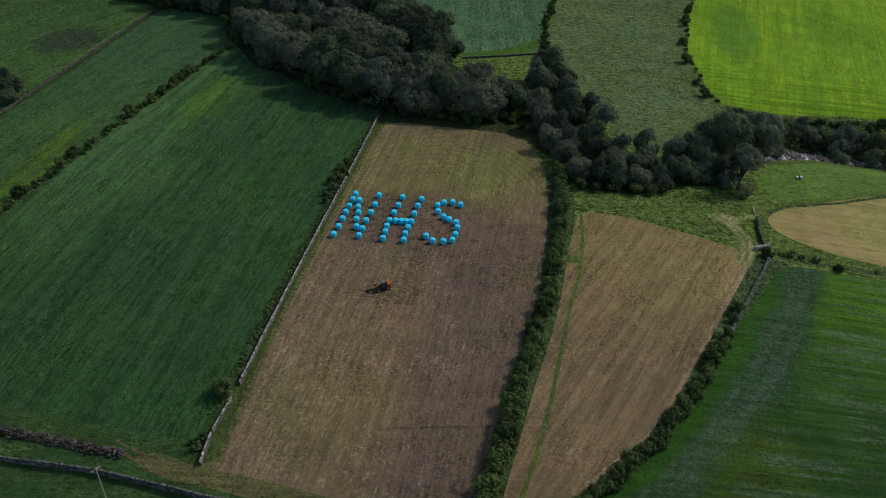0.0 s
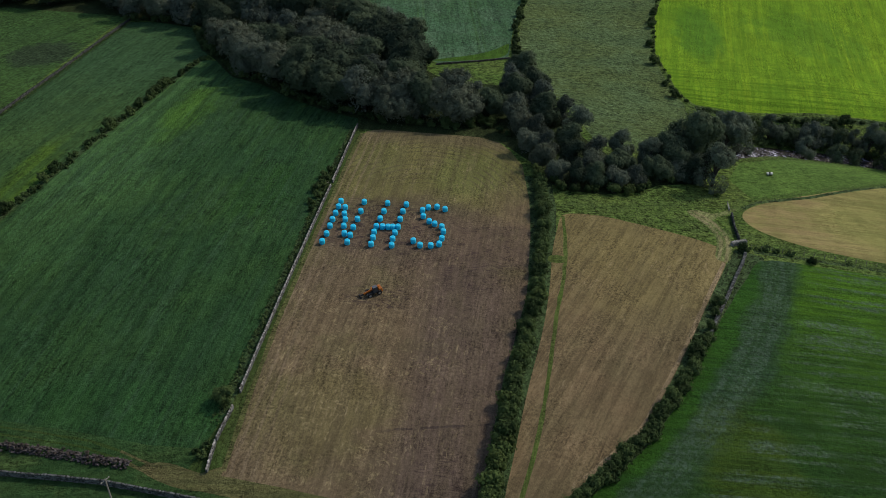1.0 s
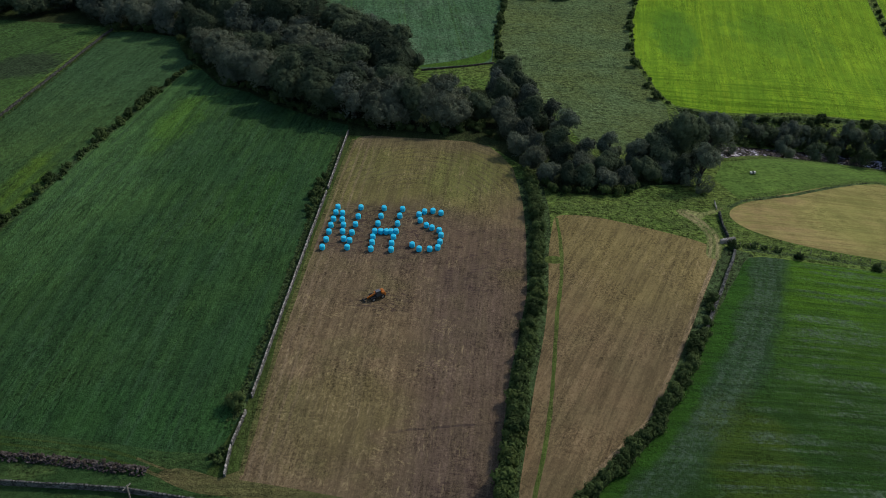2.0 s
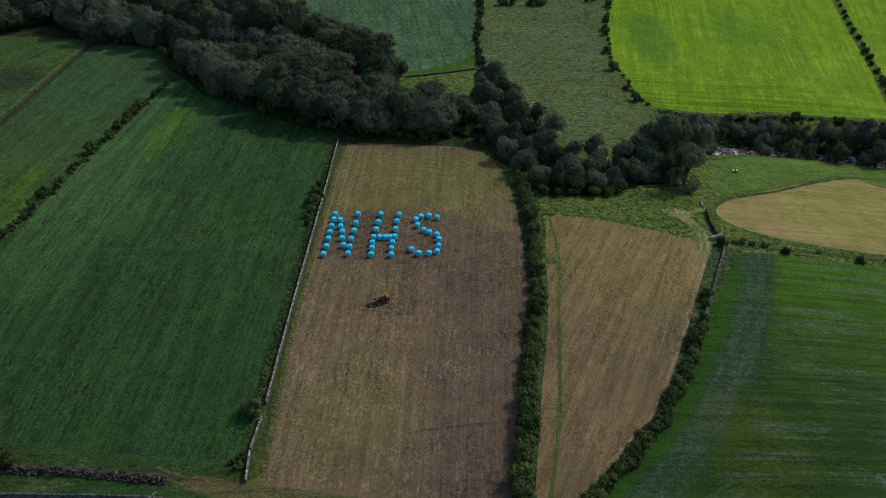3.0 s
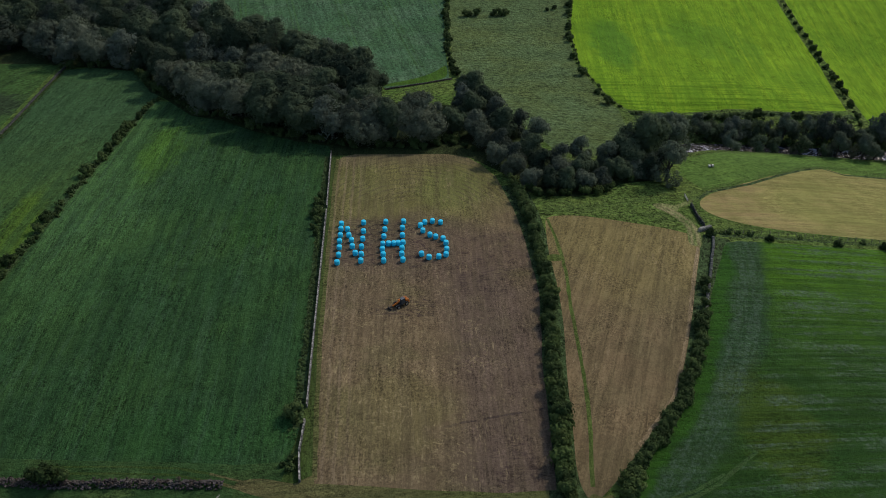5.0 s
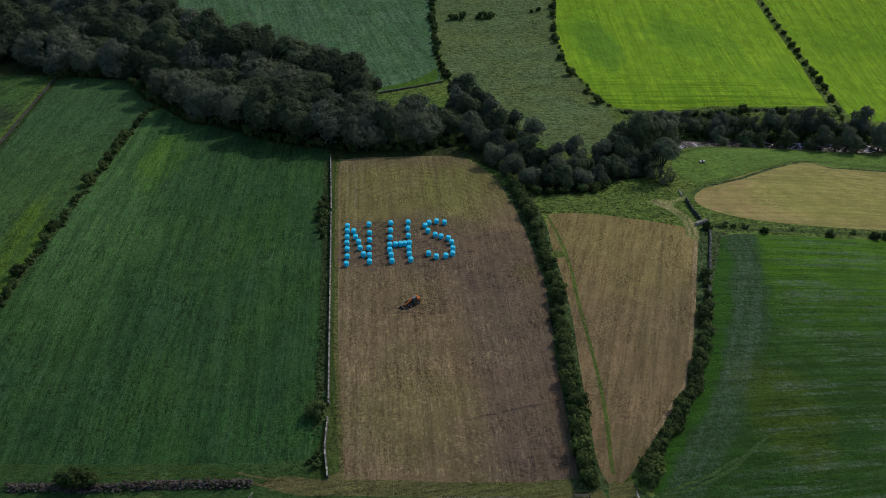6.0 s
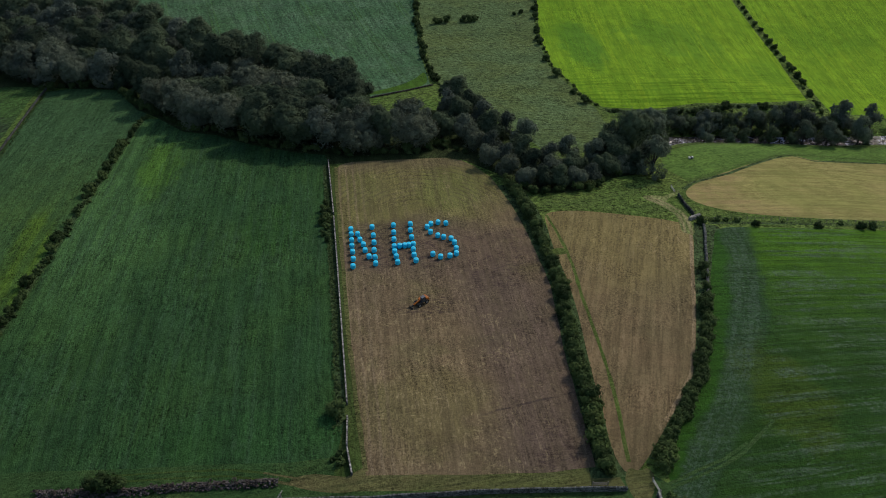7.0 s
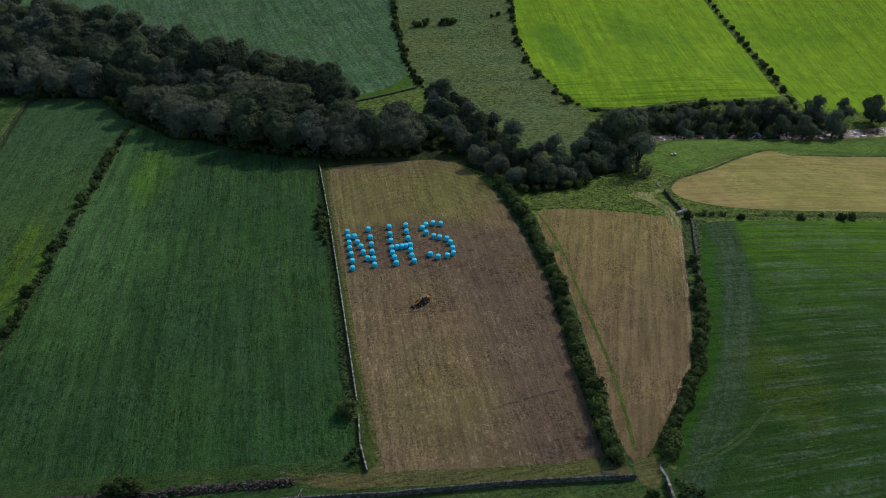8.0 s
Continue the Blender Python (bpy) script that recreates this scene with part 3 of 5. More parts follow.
MID = [(57.8, 23), (58.4, 12), (58.5, 2.6), (58, -6.9), (56.8, -19), (56, -33), (55.3, -44), (54.4, -54), (53.4, -62), (52.1, -69.6), (51.4, -75)]
TRAIL = [(3, -74.8), (-4.4, -73.8), (-10.4, -71.4), (-16.5, -69), (-22.5, -67.2), (-32.6, -65.9), (-48, -64.4)]
TRACK = [(95, 12), (96.1, 17.2), (96.9, 22), (96.4, 26), (94.6, 30), (92.4, 33), (90.4, 34.6)]
BRANCH = [(92.6, 32.8), (94.6, 34.2), (97.4, 35.6), (100.4, 38.4), (102, 40.6)]
FIELDS = [
    ("lane", [(-320, -56), (-60, -58), (-12, -64), (0, -66), (52, -76), (60, -84), (60, -150), (-320, -150)]),
    ("pasture_west", [(-108, 170), (-108, -60), (-300, -40), (-300, 260)]),
    ("grass_far_west", [(-104, 150), (-105, 95), (-107, 40), (-108, -62), (-82, -58), (-75, -4), (-72, 18), (-68.5, 47), (-65.5, 76), (-63.8, 101), (-62, 130), (-80, 152)]),
    ("grass_west", [(-63, 112), (-62, 124), (-65.5, 76), (-69, 47), (-72.2, 18), (-75, -4), (-79, -30), (-82, -57), (-60, -60), (-40, -63), (-26, -64.5), (-12, -66.5), (-2.5, -66.5), (-0.8, -60), (-0.7, -20), (-1.2, 67), (-2, 74), (-24, 88), (-44, 108)]),
    ("track_grass", [(-3.5, -72), (-1, -58), (-0.8, -20), (-1.3, 64), (1.6, 64), (1.4, 45), (1.6, 0), (2.2, -50), (3.2, -72)]),
    ("scrub", [(-2.4, -58), (-2.2, -20), (-2.5, 20), (-2.8, 62), (-1.0, 62), (-0.6, 20), (-0.5, -20), (-0.6, -58)]),
    ("worn", [(-6, -74.6), (20, -78.2), (49, -80.8), (48, -75), (20, -72.5), (3, -69.5)]),
    ("scrub", ribbon(HEDGE_WEST, 0.9)),
    ("scrub", ribbon(HEDGE_MAIN, 3.4)),
    ("scrub", ribbon(HEDGE_EAST, 3.0)),
    ("scrub", [(96.2, 12), (99, 19), (105.5, 17), (105, 13), (96, -4), (88, -24), (80, -40), (76, -38), (84, -21), (90.7, -3)]),
    # tree shade along the head of the hay field, painted as dark floor
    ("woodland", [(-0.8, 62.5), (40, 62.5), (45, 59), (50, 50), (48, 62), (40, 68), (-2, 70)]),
    ("stubble", [(2.6, -72), (2.0, -56), (1.3, -30), (1.1, 20), (0.9, 45), (1.0, 57), (2.4, 61.6), (6, 63.4), (20, 63.6), (34, 64), (39.6, 62), (43, 57), (46.6, 49), (49.2, 30), (50.3, 10), (50.4, -14), (48.8, -28), (47.2, -42), (46, -60), (44.9, -75.6), (36.5, -76), (20, -74.4)]),
    ("worn", ribbon([(2.6, -71), (2.0, -56), (1.3, -30), (1.1, 20), (0.9, 45), (1.2, 60)], 0.45)),
    ("triangle", smooth([(56.5, 17), (57.2, 23.4), (60, 25.2), (67.7, 25.8), (76, 24), (84, 22.3), (92, 20.1), (96.2, 17.8), (96.3, 12), (90.7, -3), (84, -22.5), (78, -38.5), (72.6, -51.3), (66.7, -59.5), (62.4, -65.1), (55.8, -74), (50.5, -79.5), (48.9, -73), (50.3, -61), (51.7, -45), (54.3, -25), (55.3, -8), (55.4, 6)])),
    ("straw", ribbon([(95.3, 11.5), (90.2, -3), (83.5, -22.3), (77.5, -38.2), (72.2, -51), (66.3, -59.1), (62, -64.7)], 0.45)),
    ("mid_track", ribbon(MID, 0.42)),
    ("mid_track", smooth([(54.6, 3.6), (57, 4.4), (58.8, 3.6), (58.6, 1.2), (56, 0.6), (54.4, 1.2)])),
    ("worn", smooth([(-13, -71.6), (-4, -75.6), (4, -75.4), (3, -72.6), (-2, -71.6), (-8, -69.6)])),
    ("worn", ribbon(TRAIL[:4], 0.28, 0.8)),
    ("worn", ribbon(TRAIL[:4], 0.28, -0.8)),
    ("track_grass", ribbon(TRAIL[3:], 0.25, 0.8)),
    ("track_grass", ribbon(TRAIL[3:], 0.25, -0.8)),
    ("worn", smooth([(49.4, -79), (51, -76.2), (52.6, -77.6), (54.6, -76.6), (55.2, -79), (54.3, -82), (52, -85.5), (49.6, -84), (49.4, -81)])),
    ("headland", smooth(ribbon(TRACK, 1.8))),
    ("headland", smooth([(88.6, 34.6), (91, 32.4), (94, 31), (96, 32.6), (97, 35), (94, 36.2), (91, 36.4)])),
    ("headland", smooth(ribbon(BRANCH, 0.8))),
    ("path", ribbon(TRACK, 0.42, 0.85)),
    ("path", ribbon(TRACK, 0.42, -0.85)),
    ("strip", ribbon([(106, 33), (118, 27), (137, 25.9), (173, 31), (250, 43.8)], 0.45)),
    ("scrub", ribbon([(103.5, 19.2), (118, 20.2), (142, 22.8), (172, 27.2), (250, 39)], 0.8)),
    ("grass_east", [(99.8, 6), (102.2, 12), (104.2, 15), (107.6, 16.6), (113, 17.2), (118, 17.4), (142, 19.8), (170, 23.5), (300, 40), (300, -140), (57, -140), (56.5, -92), (58, -76.5), (63.4, -68), (69, -60.8), (74.4, -53), (79.2, -43.4), (83.2, -33), (87, -23), (95.6, -3)]),
    ("lane", ribbon([(55.5, -83), (61.6, -80.6), (68.5, -77.8), (74.4, -74.3), (84, -66)], 0.4)),
    ("lane", ribbon([(56.5, -81.4), (63.2, -78.6), (69.2, -76.2), (76, -72)], 0.35)),
    ("mown_far", smooth([(103, 37.6), (107, 44), (121, 54.6), (138, 66.8), (150.6, 74.2), (158, 78.6), (163.5, 79), (167, 75.8), (171, 75.4), (184.6, 78.8), (208, 83), (300, 97), (300, 52), (173.7, 31.2), (150, 27), (130, 25.6), (117, 26.4), (109, 29), (104.4, 32.4)])),
    ("meadow", [(103, 58), (108, 71), (117, 77.5), (128, 86), (140, 94), (150, 96.5), (162, 94.5), (182, 93.5), (217, 100), (300, 110), (300, 98), (208, 84.5), (164, 76), (157, 80.5), (150, 76), (124, 56.5), (108, 47.5)]),
    ("scrub", ribbon([(104, 41), (108.5, 46.3), (124.3, 55.5), (150.3, 75), (157, 79.2), (164, 75), (208, 83.6), (300, 97)], 0.6)),
    # floor of the wood; its front edge also paints the shade before the trees
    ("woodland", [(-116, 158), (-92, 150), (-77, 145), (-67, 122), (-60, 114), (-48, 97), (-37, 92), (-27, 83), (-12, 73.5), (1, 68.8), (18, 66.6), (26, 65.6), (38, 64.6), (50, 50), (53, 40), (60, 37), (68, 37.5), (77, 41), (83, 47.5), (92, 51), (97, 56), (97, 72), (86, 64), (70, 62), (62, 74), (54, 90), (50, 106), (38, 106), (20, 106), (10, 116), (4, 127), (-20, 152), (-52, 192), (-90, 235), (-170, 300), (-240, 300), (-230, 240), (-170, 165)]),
    ("crop_north", [(16, 121), (29, 127.5), (38.2, 132.5), (38.3, 160), (40.2, 209), (43.2, 238), (46.5, 300), (-168, 300), (-88, 236), (-50, 193), (-18, 154), (6, 129)]),
    ("scrub", ribbon([(100, 111.5), (115, 113.6), (136, 120), (152, 124.6), (168, 126.6), (186, 128.5), (193, 133)], 1.6)),
    ("strip", smooth([(13, 122.5), (25, 126), (37.6, 131.8), (38, 146), (36.8, 146), (32.6, 138), (25, 131), (14, 125)])),
    ("rough_north", [(42, 130), (40.4, 160), (42, 209), (45, 238), (48, 300), (104, 300), (98.6, 232), (90.5, 190), (88.1, 152), (93, 121), (96.6, 112), (96, 90), (90, 74), (78, 66), (68, 68), (62, 84), (54, 104)]),
    ("lime", [(100, 114), (115, 116.5), (141, 125.5), (166.6, 128.6), (192, 137), (198.2, 183), (200, 238), (204, 300), (106, 300), (100.2, 232), (92.2, 190), (89.9, 152), (95, 121)]),
    ("lime", [(197.5, 127), (216, 127.5), (232, 124), (300, 130), (300, 300), (208, 300), (204.4, 238), (202.5, 183)]),
]


def build_ground():
    """One sheet to the horizon; its cells follow the outlines of the fields."""
    from mathutils.geometry import delaunay_2d_cdt
    pts, edges = [], []
    for _, poly in FIELDS:
        loop = []
        for (ax, ay), (bx, by) in zip(poly, poly[1:] + poly[:1]):
            k = max(1, int(math.hypot(bx - ax, by - ay) / 3.0))
            for i in range(k):
                f = i / k
                amp = 0.14 if i else 0.0
                loop.append((ax + (bx - ax) * f + rng.uniform(-amp, amp), ay + (by - ay) * f + rng.uniform(-amp, amp)))
        base = len(pts)
        pts += loop
        edges += [(base + i, base + (i + 1) % len(loop)) for i in range(len(loop))]
    for x in np.arange(-320, 321, 8.0):
        for y in np.arange(-150, 321, 8.0):
            pts.append((x + rng.uniform(-1, 1), y + rng.uniform(-1, 1)))
    for x, y, _ in along(RIVER, 3.0):
        for d in (-7.5, -5, -3, 0, 3, 5, 7.5):
            pts.append((x + rng.uniform(-0.4, 0.4), y + d))
    for r in (480, 700, 1100, 1800, 3000):
        for i in range(28):
            pts.append((r * math.cos(i * math.tau / 28), 80 + r * math.sin(i * math.tau / 28)))
    vs, _, fs, *_ = delaunay_2d_cdt([Vector(p) for p in pts], edges, [], 0, 1e-4)
    xy = np.array([(v.x, v.y) for v in vs])
    z = terrain(xy[:, 0], xy[:, 1])
    mid = np.array([xy[list(f)].mean(0) for f in fs])
    slots = ["verge"] + sorted({n for n, _ in FIELDS})
    index = np.zeros(len(fs), int)
    for n, poly in FIELDS:
        index[inside(mid[:, 0], mid[:, 1], poly)] = slots.index(n)
    me = bpy.data.meshes.new("ground")
    me.from_pydata([(x, y, h) for (x, y), h in zip(xy.tolist(), z.tolist())], [], [list(f) for f in fs])
    for s in slots:
        me.materials.append(M[s])
    me.polygons.foreach_set("material_index", index)
    me.polygons.foreach_set("use_smooth", np.ones(len(fs), bool))
    tagged(new("ground", me), "sloping farmland of mown hay, grass and lime-green fields", "ground", kind="structure")


build_ground()


# ---- helpers for meshes ----
class Shape:
    """Gathers corners and faces for one mesh."""

    def __init__(self):
        self.v, self.f = [], []

    def add(self, verts, faces):
        k = len(self.v)
        self.v += [tuple(p) for p in verts]
        self.f += [tuple(i + k for i in face) for face in faces]
        return self

    def box(self, size, at=(0, 0, 0), turn=0.0, jitter=0.0, m=None):
        sx, sy, sz = (s / 2 for s in size)
        c, s = math.cos(turn), math.sin(turn)
        verts = []
        for x, y, z in ((-sx, -sy, -sz), (sx, -sy, -sz), (sx, sy, -sz), (-sx, sy, -sz), (-sx, -sy, sz), (sx, -sy, sz), (sx, sy, sz), (-sx, sy, sz)):
            if jitter:
                x, y, z = x + rng.uniform(-jitter, jitter), y + rng.uniform(-jitter, jitter), z + rng.uniform(-jitter, jitter)
            p = Vector((c * x - s * y + at[0], s * x + c * y + at[1], z + at[2]))
            verts.append(m @ p if m else p)
        return self.add(verts, [(0, 3, 2, 1), (4, 5, 6, 7), (0, 1, 5, 4), (1, 2, 6, 5), (2, 3, 7, 6), (3, 0, 4, 7)])

    def tube(self, a, b, ra, rb, sides=7, ends=True):
        a, b = Vector(a), Vector(b)
        q = (b - a).to_track_quat("Z", "Y").to_matrix()
        ring = [q @ Vector((math.cos(i * math.tau / sides), math.sin(i * math.tau / sides), 0)) for i in range(sides)]
        faces = [(i, (i + 1) % sides, sides + (i + 1) % sides, sides + i) for i in range(sides)]
        if ends:
            faces += [tuple(range(sides))[::-1], tuple(range(sides, 2 * sides))]
        return self.add([a + r * ra for r in ring] + [b + r * rb for r in ring], faces)

    def mesh(self, name, material, smooth=False):
        me = bpy.data.meshes.new(name)
        me.from_pydata(self.v, [], self.f)
        me.materials.append(material)
        if smooth:
            me.polygons.foreach_set("use_smooth", np.ones(len(me.polygons), bool))
        me.update()
        return me


def part(name, shape, material, parent, label="", smooth=False):
    ob = new(name, shape if isinstance(shape, bpy.types.Mesh) else shape.mesh(name, material, smooth))
    ob.parent = parent
    return tagged(ob, label)


def bevelled(size, at=(0, 0, 0), width=0.05, taper=(1, 1), m=None):
    """A box with rounded edges, narrower or wider at the top, as a Shape."""
    bm = bmesh.new()
    bmesh.ops.create_cube(bm, size=1)
    for v in bm.verts:
        k = taper if v.co.z > 0 else (1, 1)
        v.co = Vector((v.co.x * size[0] * k[0], v.co.y * size[1] * k[1], v.co.z * size[2]))
    bmesh.ops.bevel(bm, geom=bm.edges[:], offset=width, segments=2, affect="EDGES", profile=0.6)
    s = Shape()
    bm.verts.index_update()
    at = Vector(at)
    s.add([(m @ (v.co + at)) if m else v.co + at for v in bm.verts], [[v.index for v in f.verts] for f in bm.faces])
    bm.free()
    return s


def blank(name, x=0.0, y=0.0, z=0.0):
    ob = new(name)
    ob.location = (x, y, z)
    ob.empty_display_size = 0.5
    return ob


# ---- trees and shrubs ----
ICO = bmesh.new()
bmesh.ops.create_icosphere(ICO, subdivisions=1, radius=1.0)
ICO.verts.index_update()
ICO_V = np.array([v.co for v in ICO.verts])
ICO_F = [tuple(v.index for v in f.verts) for f in ICO.faces]
ICO.free()


def foliage(lumps, leaf, per_area, droop=0.0, core=0.8, loose=0.1, tilt=0.24):
    """Clumps of leaves on a set of lumps (centre, radius, and the way out of the crown): a ragged core in each, and many small leaf sprays that lie over it like shingles, a few of them loose."""
    s = Shape()
    for c, r, *out in lumps:
        c, o = np.array(c), np.array(out[0] if out else (0, 0, 0.4))
        odd = rng.uniform(0.8, 1.22, 3)
        if core and r > 0.5:
            s.add(c + ICO_V * odd * r * core * rng.uniform(0.75, 1.02, (len(ICO_V), 1)), ICO_F)
        n = max(8, int(per_area * r * r))
        k = rng.normal(size=(n, 3)) + o
        k /= np.linalg.norm(k, axis=1)[:, None]
        far = np.where(rng.random(n) < loose, rng.uniform(1.05, 1.4, n), rng.uniform(0.8, 1.08, n))
        at = c + k * odd * r * far[:, None]
        nrm = k + o * 0.5 + rng.normal(size=(n, 3)) * tilt
        nrm /= np.linalg.norm(nrm, axis=1)[:, None]
        u = np.cross(nrm, rng.normal(size=(n, 3)))
        u[:, 2] -= droop
        u /= np.linalg.norm(u, axis=1)[:, None]
        w = np.cross(nrm, u)
        a = (leaf * rng.uniform(0.8, 1.7, n) * (1 + droop * 0.4))[:, None]
        b = (leaf * rng.uniform(0.7, 1.3, n))[:, None]
        verts = np.stack([at + u * a, at - u * a * 0.55 + w * b, at - u * a * 0.55 - w * b], 1).reshape(-1, 3)
        s.add(verts.tolist(), [(3 * i, 3 * i + 1, 3 * i + 2) for i in range(n)])
    return s


def make_tree(name, height, radius, leaves, label, lobes=9, tall=1.0, leaf=0.22, droop=0.0, density=25, core=0.8, airy=False):
    """A tree at the origin: tapered trunk with limbs, and a crown of lobes, each broken into leafy clumps, with gaps and an uneven outline. An airy one shows its branches between the clumps."""
    tree = blank(name)
    tagged(tree, label, "tree", "trees of the valley wood")
    base = height * 0.22
    s = Shape()
    s.tube((0, 0, -0.6), (0.1, 0, base), radius * 0.09 + 0.1, radius * 0.06 + 0.07, 8)
    s.tube((0.1, 0, base), (0.0, 0.15, height * 0.75), radius * 0.06 + 0.07, 0.05, 7)
    mid = height * 0.52
    lumps = [] if airy else [((0, 0, mid), radius * 0.72), ((0, 0, mid * 0.55), radius * 0.64)]
    skew = rng.uniform(-0.18, 0.18, 2) * radius
    for i in range(lobes):
        a, up = i * 2.4 + rng.uniform(-0.5, 0.5), -0.8 + 1.8 * ((i * 0.618) % 1.0) + rng.uniform(-0.1, 0.1)
        out = max(0.08, 1 - max(0.0, up) ** 2.0) ** 0.5 * rng.uniform(0.44, 0.6)
        lr = radius * rng.uniform(0.4, 0.54)
        c = np.array((math.cos(a) * out * radius + skew[0] * up, math.sin(a) * out * radius + skew[1] * up, mid + up * (height * 0.49 * tall - lr * 0.85)))
        foot = (0, 0, base * rng.uniform(0.8, 1.6))
        s.tube(foot, c, radius * 0.035 + 0.04, 0.05, 5)
        o = c - np.array((0, 0, mid * 0.75))
        o /= np.linalg.norm(o) + 1e-6
        lumps.append((c, lr * (0.8 if airy else 0.84), o))
        for _ in range(int(rng.integers(10, 15))):
            d = rng.normal(size=3) + o * 0.9
            d /= np.linalg.norm(d)
            at = c + d * lr * rng.uniform(0.66, 0.94 if airy else 0.86)
            lumps.append((at, lr * rng.uniform(0.2, 0.34), d))
            if airy:
                s.tube(c, at, 0.05, 0.02, 4, False)
    part("trunk", s, M["bark"], tree)
    part("crown", foliage(lumps, leaf, density, droop, core), M[leaves], tree)
    return tree


def make_pine(name, height, label):
    """A dark pine: a straight stem with whorls of flat, upturned boughs."""
    tree = blank(name)
    tagged(tree, label, "tree", "trees of the valley wood")
    s, lumps = Shape(), []
    s.tube((0, 0, -0.6), (0, 0, height * 0.96), 0.3, 0.05, 8)
    for k in range(11):
        z = height * (0.34 + 0.06 * k)
        reach = (1 - k / 11.5) * height * 0.24 + 0.3
        for i in range(6):
            a = k * 0.9 + i * math.tau / 6 + rng.uniform(-0.3, 0.3)
            r = reach * rng.uniform(0.7, 1.1)
            tip = Vector((math.cos(a) * r, math.sin(a) * r, z + r * 0.12))
            s.tube((0, 0, z), tip, 0.07, 0.025, 4, False)
            for f in (0.5, 0.95):
                lumps.append((tuple(Vector((0, 0, z)).lerp(tip, f)), 0.3 + 0.14 * r, (0, 0, 0.8)))
    lumps.append(((0, 0, height), 0.4))
    part("trunk", s, M["bark"], tree)
    part("crown", foliage(lumps, 0.2, 48, 0.0, 0, 0.3), M["leaf_pine"], tree)
    return tree


def make_shrub(name, height, radius, leaves, label, group, lump_count=7, leaf=0.24, density=34):
    shrub = blank(name)
    tagged(shrub, label, "shrub", group)
    s = Shape()
    lumps = [((0, 0, height * 0.42), min(radius * 0.62, height * 0.45))]
    for i in range(lump_count):
        a = i * 2.4 + rng.uniform(-0.4, 0.4)
        r = radius * rng.uniform(0.34, 0.52)
        c = (math.cos(a) * radius * rng.uniform(0.3, 0.7), math.sin(a) * radius * rng.uniform(0.3, 0.7), max(r * 0.6, height * rng.uniform(0.3, 0.95) - r * 0.7))
        lumps.append((c, r))
        s.tube((0, 0, -0.3), c, 0.06, 0.025, 5)
    part("stems", s, M["bark"], shrub)
    part("leaves", foliage(lumps, leaf, density), M[leaves], shrub)
    return shrub


KINDS = {
    "willow": [make_tree("willow_tree", 11.5, 6.4, "leaf_grey", "grey-green willow with a soft drooping crown in the wood", 12, 1.0, 0.17, 0.7, 46) for _ in range(3)],
    "oak": [make_tree("oak_tree", 12.5, 6.2, "leaf_dark", "dark broad oak with a dense lumpy crown in the wood", 12, 1.0, 0.2, 0.0, 40) for _ in range(3)],
    "ash": [make_tree("ash_tree", 11.5, 4.9, "leaf_mid", "tall mid-green ash with an airy crown in the wood", 9, 1.05, 0.19, 0.3, 40, 0.6) for _ in range(3)],
    "alder": [make_tree("alder_tree", 7.5, 3.5, "leaf_bank", "small leafy alder beside the stream", 8, 1.0, 0.18, 0.2, 40, 0.55) for _ in range(2)],
    "sallow": [make_tree("sallow_tree", 9.5, 4.3, "leaf_pale", "pale thin-leaved sallow with its branches showing through", 13, 1.05, 0.14, 0.4, 110, 0, True) for _ in range(2)],
}
SHRUBS = {
    "haw": [make_shrub("hedge_shrub", 2.9, 1.9, "leaf_haw", "overgrown hawthorn bush in a field hedge", "hedge shrubs", 8, 0.19, 60) for _ in range(4)],
    "lush": [make_shrub("hedge_shrub", 3.4, 2.1, "leaf_lush", "tall leafy elder bush in a field hedge", "hedge shrubs") for _ in range(2)],
    "low": [make_shrub("bramble_bush", 1.1, 1.2, "leaf_haw", "low bramble bush along a field edge", "bramble bushes", 5, 0.2, 40) for _ in range(3)],
}
FIRST = set()


def plant(kind, x, y, size=1.0, tall=1.0, label="", pick=None):
    """The first of each kind stands itself; the others are copies."""
    protos = KINDS.get(kind) or SHRUBS[kind]
    k = int(rng.integers(len(protos))) if pick is None else pick
    p = protos[k]
    if (kind, k) not in FIRST:
        FIRST.add((kind, k))
        p.matrix_basis = Matrix.LocRotScale((x, y, ground(x, y) - 0.1), Euler((0, 0, rng.uniform(0, math.tau))), (size, size, size * tall))
        ob = p
    else:
        m = Matrix.LocRotScale((x, y, ground(x, y) - 0.1), Euler((0, 0, rng.uniform(0, math.tau))), (size, size, size * tall))
        keep = p.scale.copy()
        p.scale = (1, 1, 1)
        ob = copy_thing(p, m)
        p.scale = keep
    if label:
        ob["label"] = label
    return ob


def grove(poly, gap, kinds, lo, hi, avoid=()):
    """Trees scattered in an outline, none nearer than gap to another."""
    xs, ys = [p[0] for p in poly], [p[1] for p in poly]
    stood = list(avoid)
    for _ in range(4000):
        x, y = rng.uniform(min(xs), max(xs)), rng.uniform(min(ys), max(ys))
        if not bool(inside(np.array(x), np.array(y), poly)) or any((x - a) ** 2 + (y - b) ** 2 < gap * gap for a, b in stood):
            continue
        stood.append((x, y))
        plant(kinds[int(rng.integers(len(kinds)))], x, y, rng.uniform(lo, hi), rng.uniform(0.72, 0.98))
    return stood


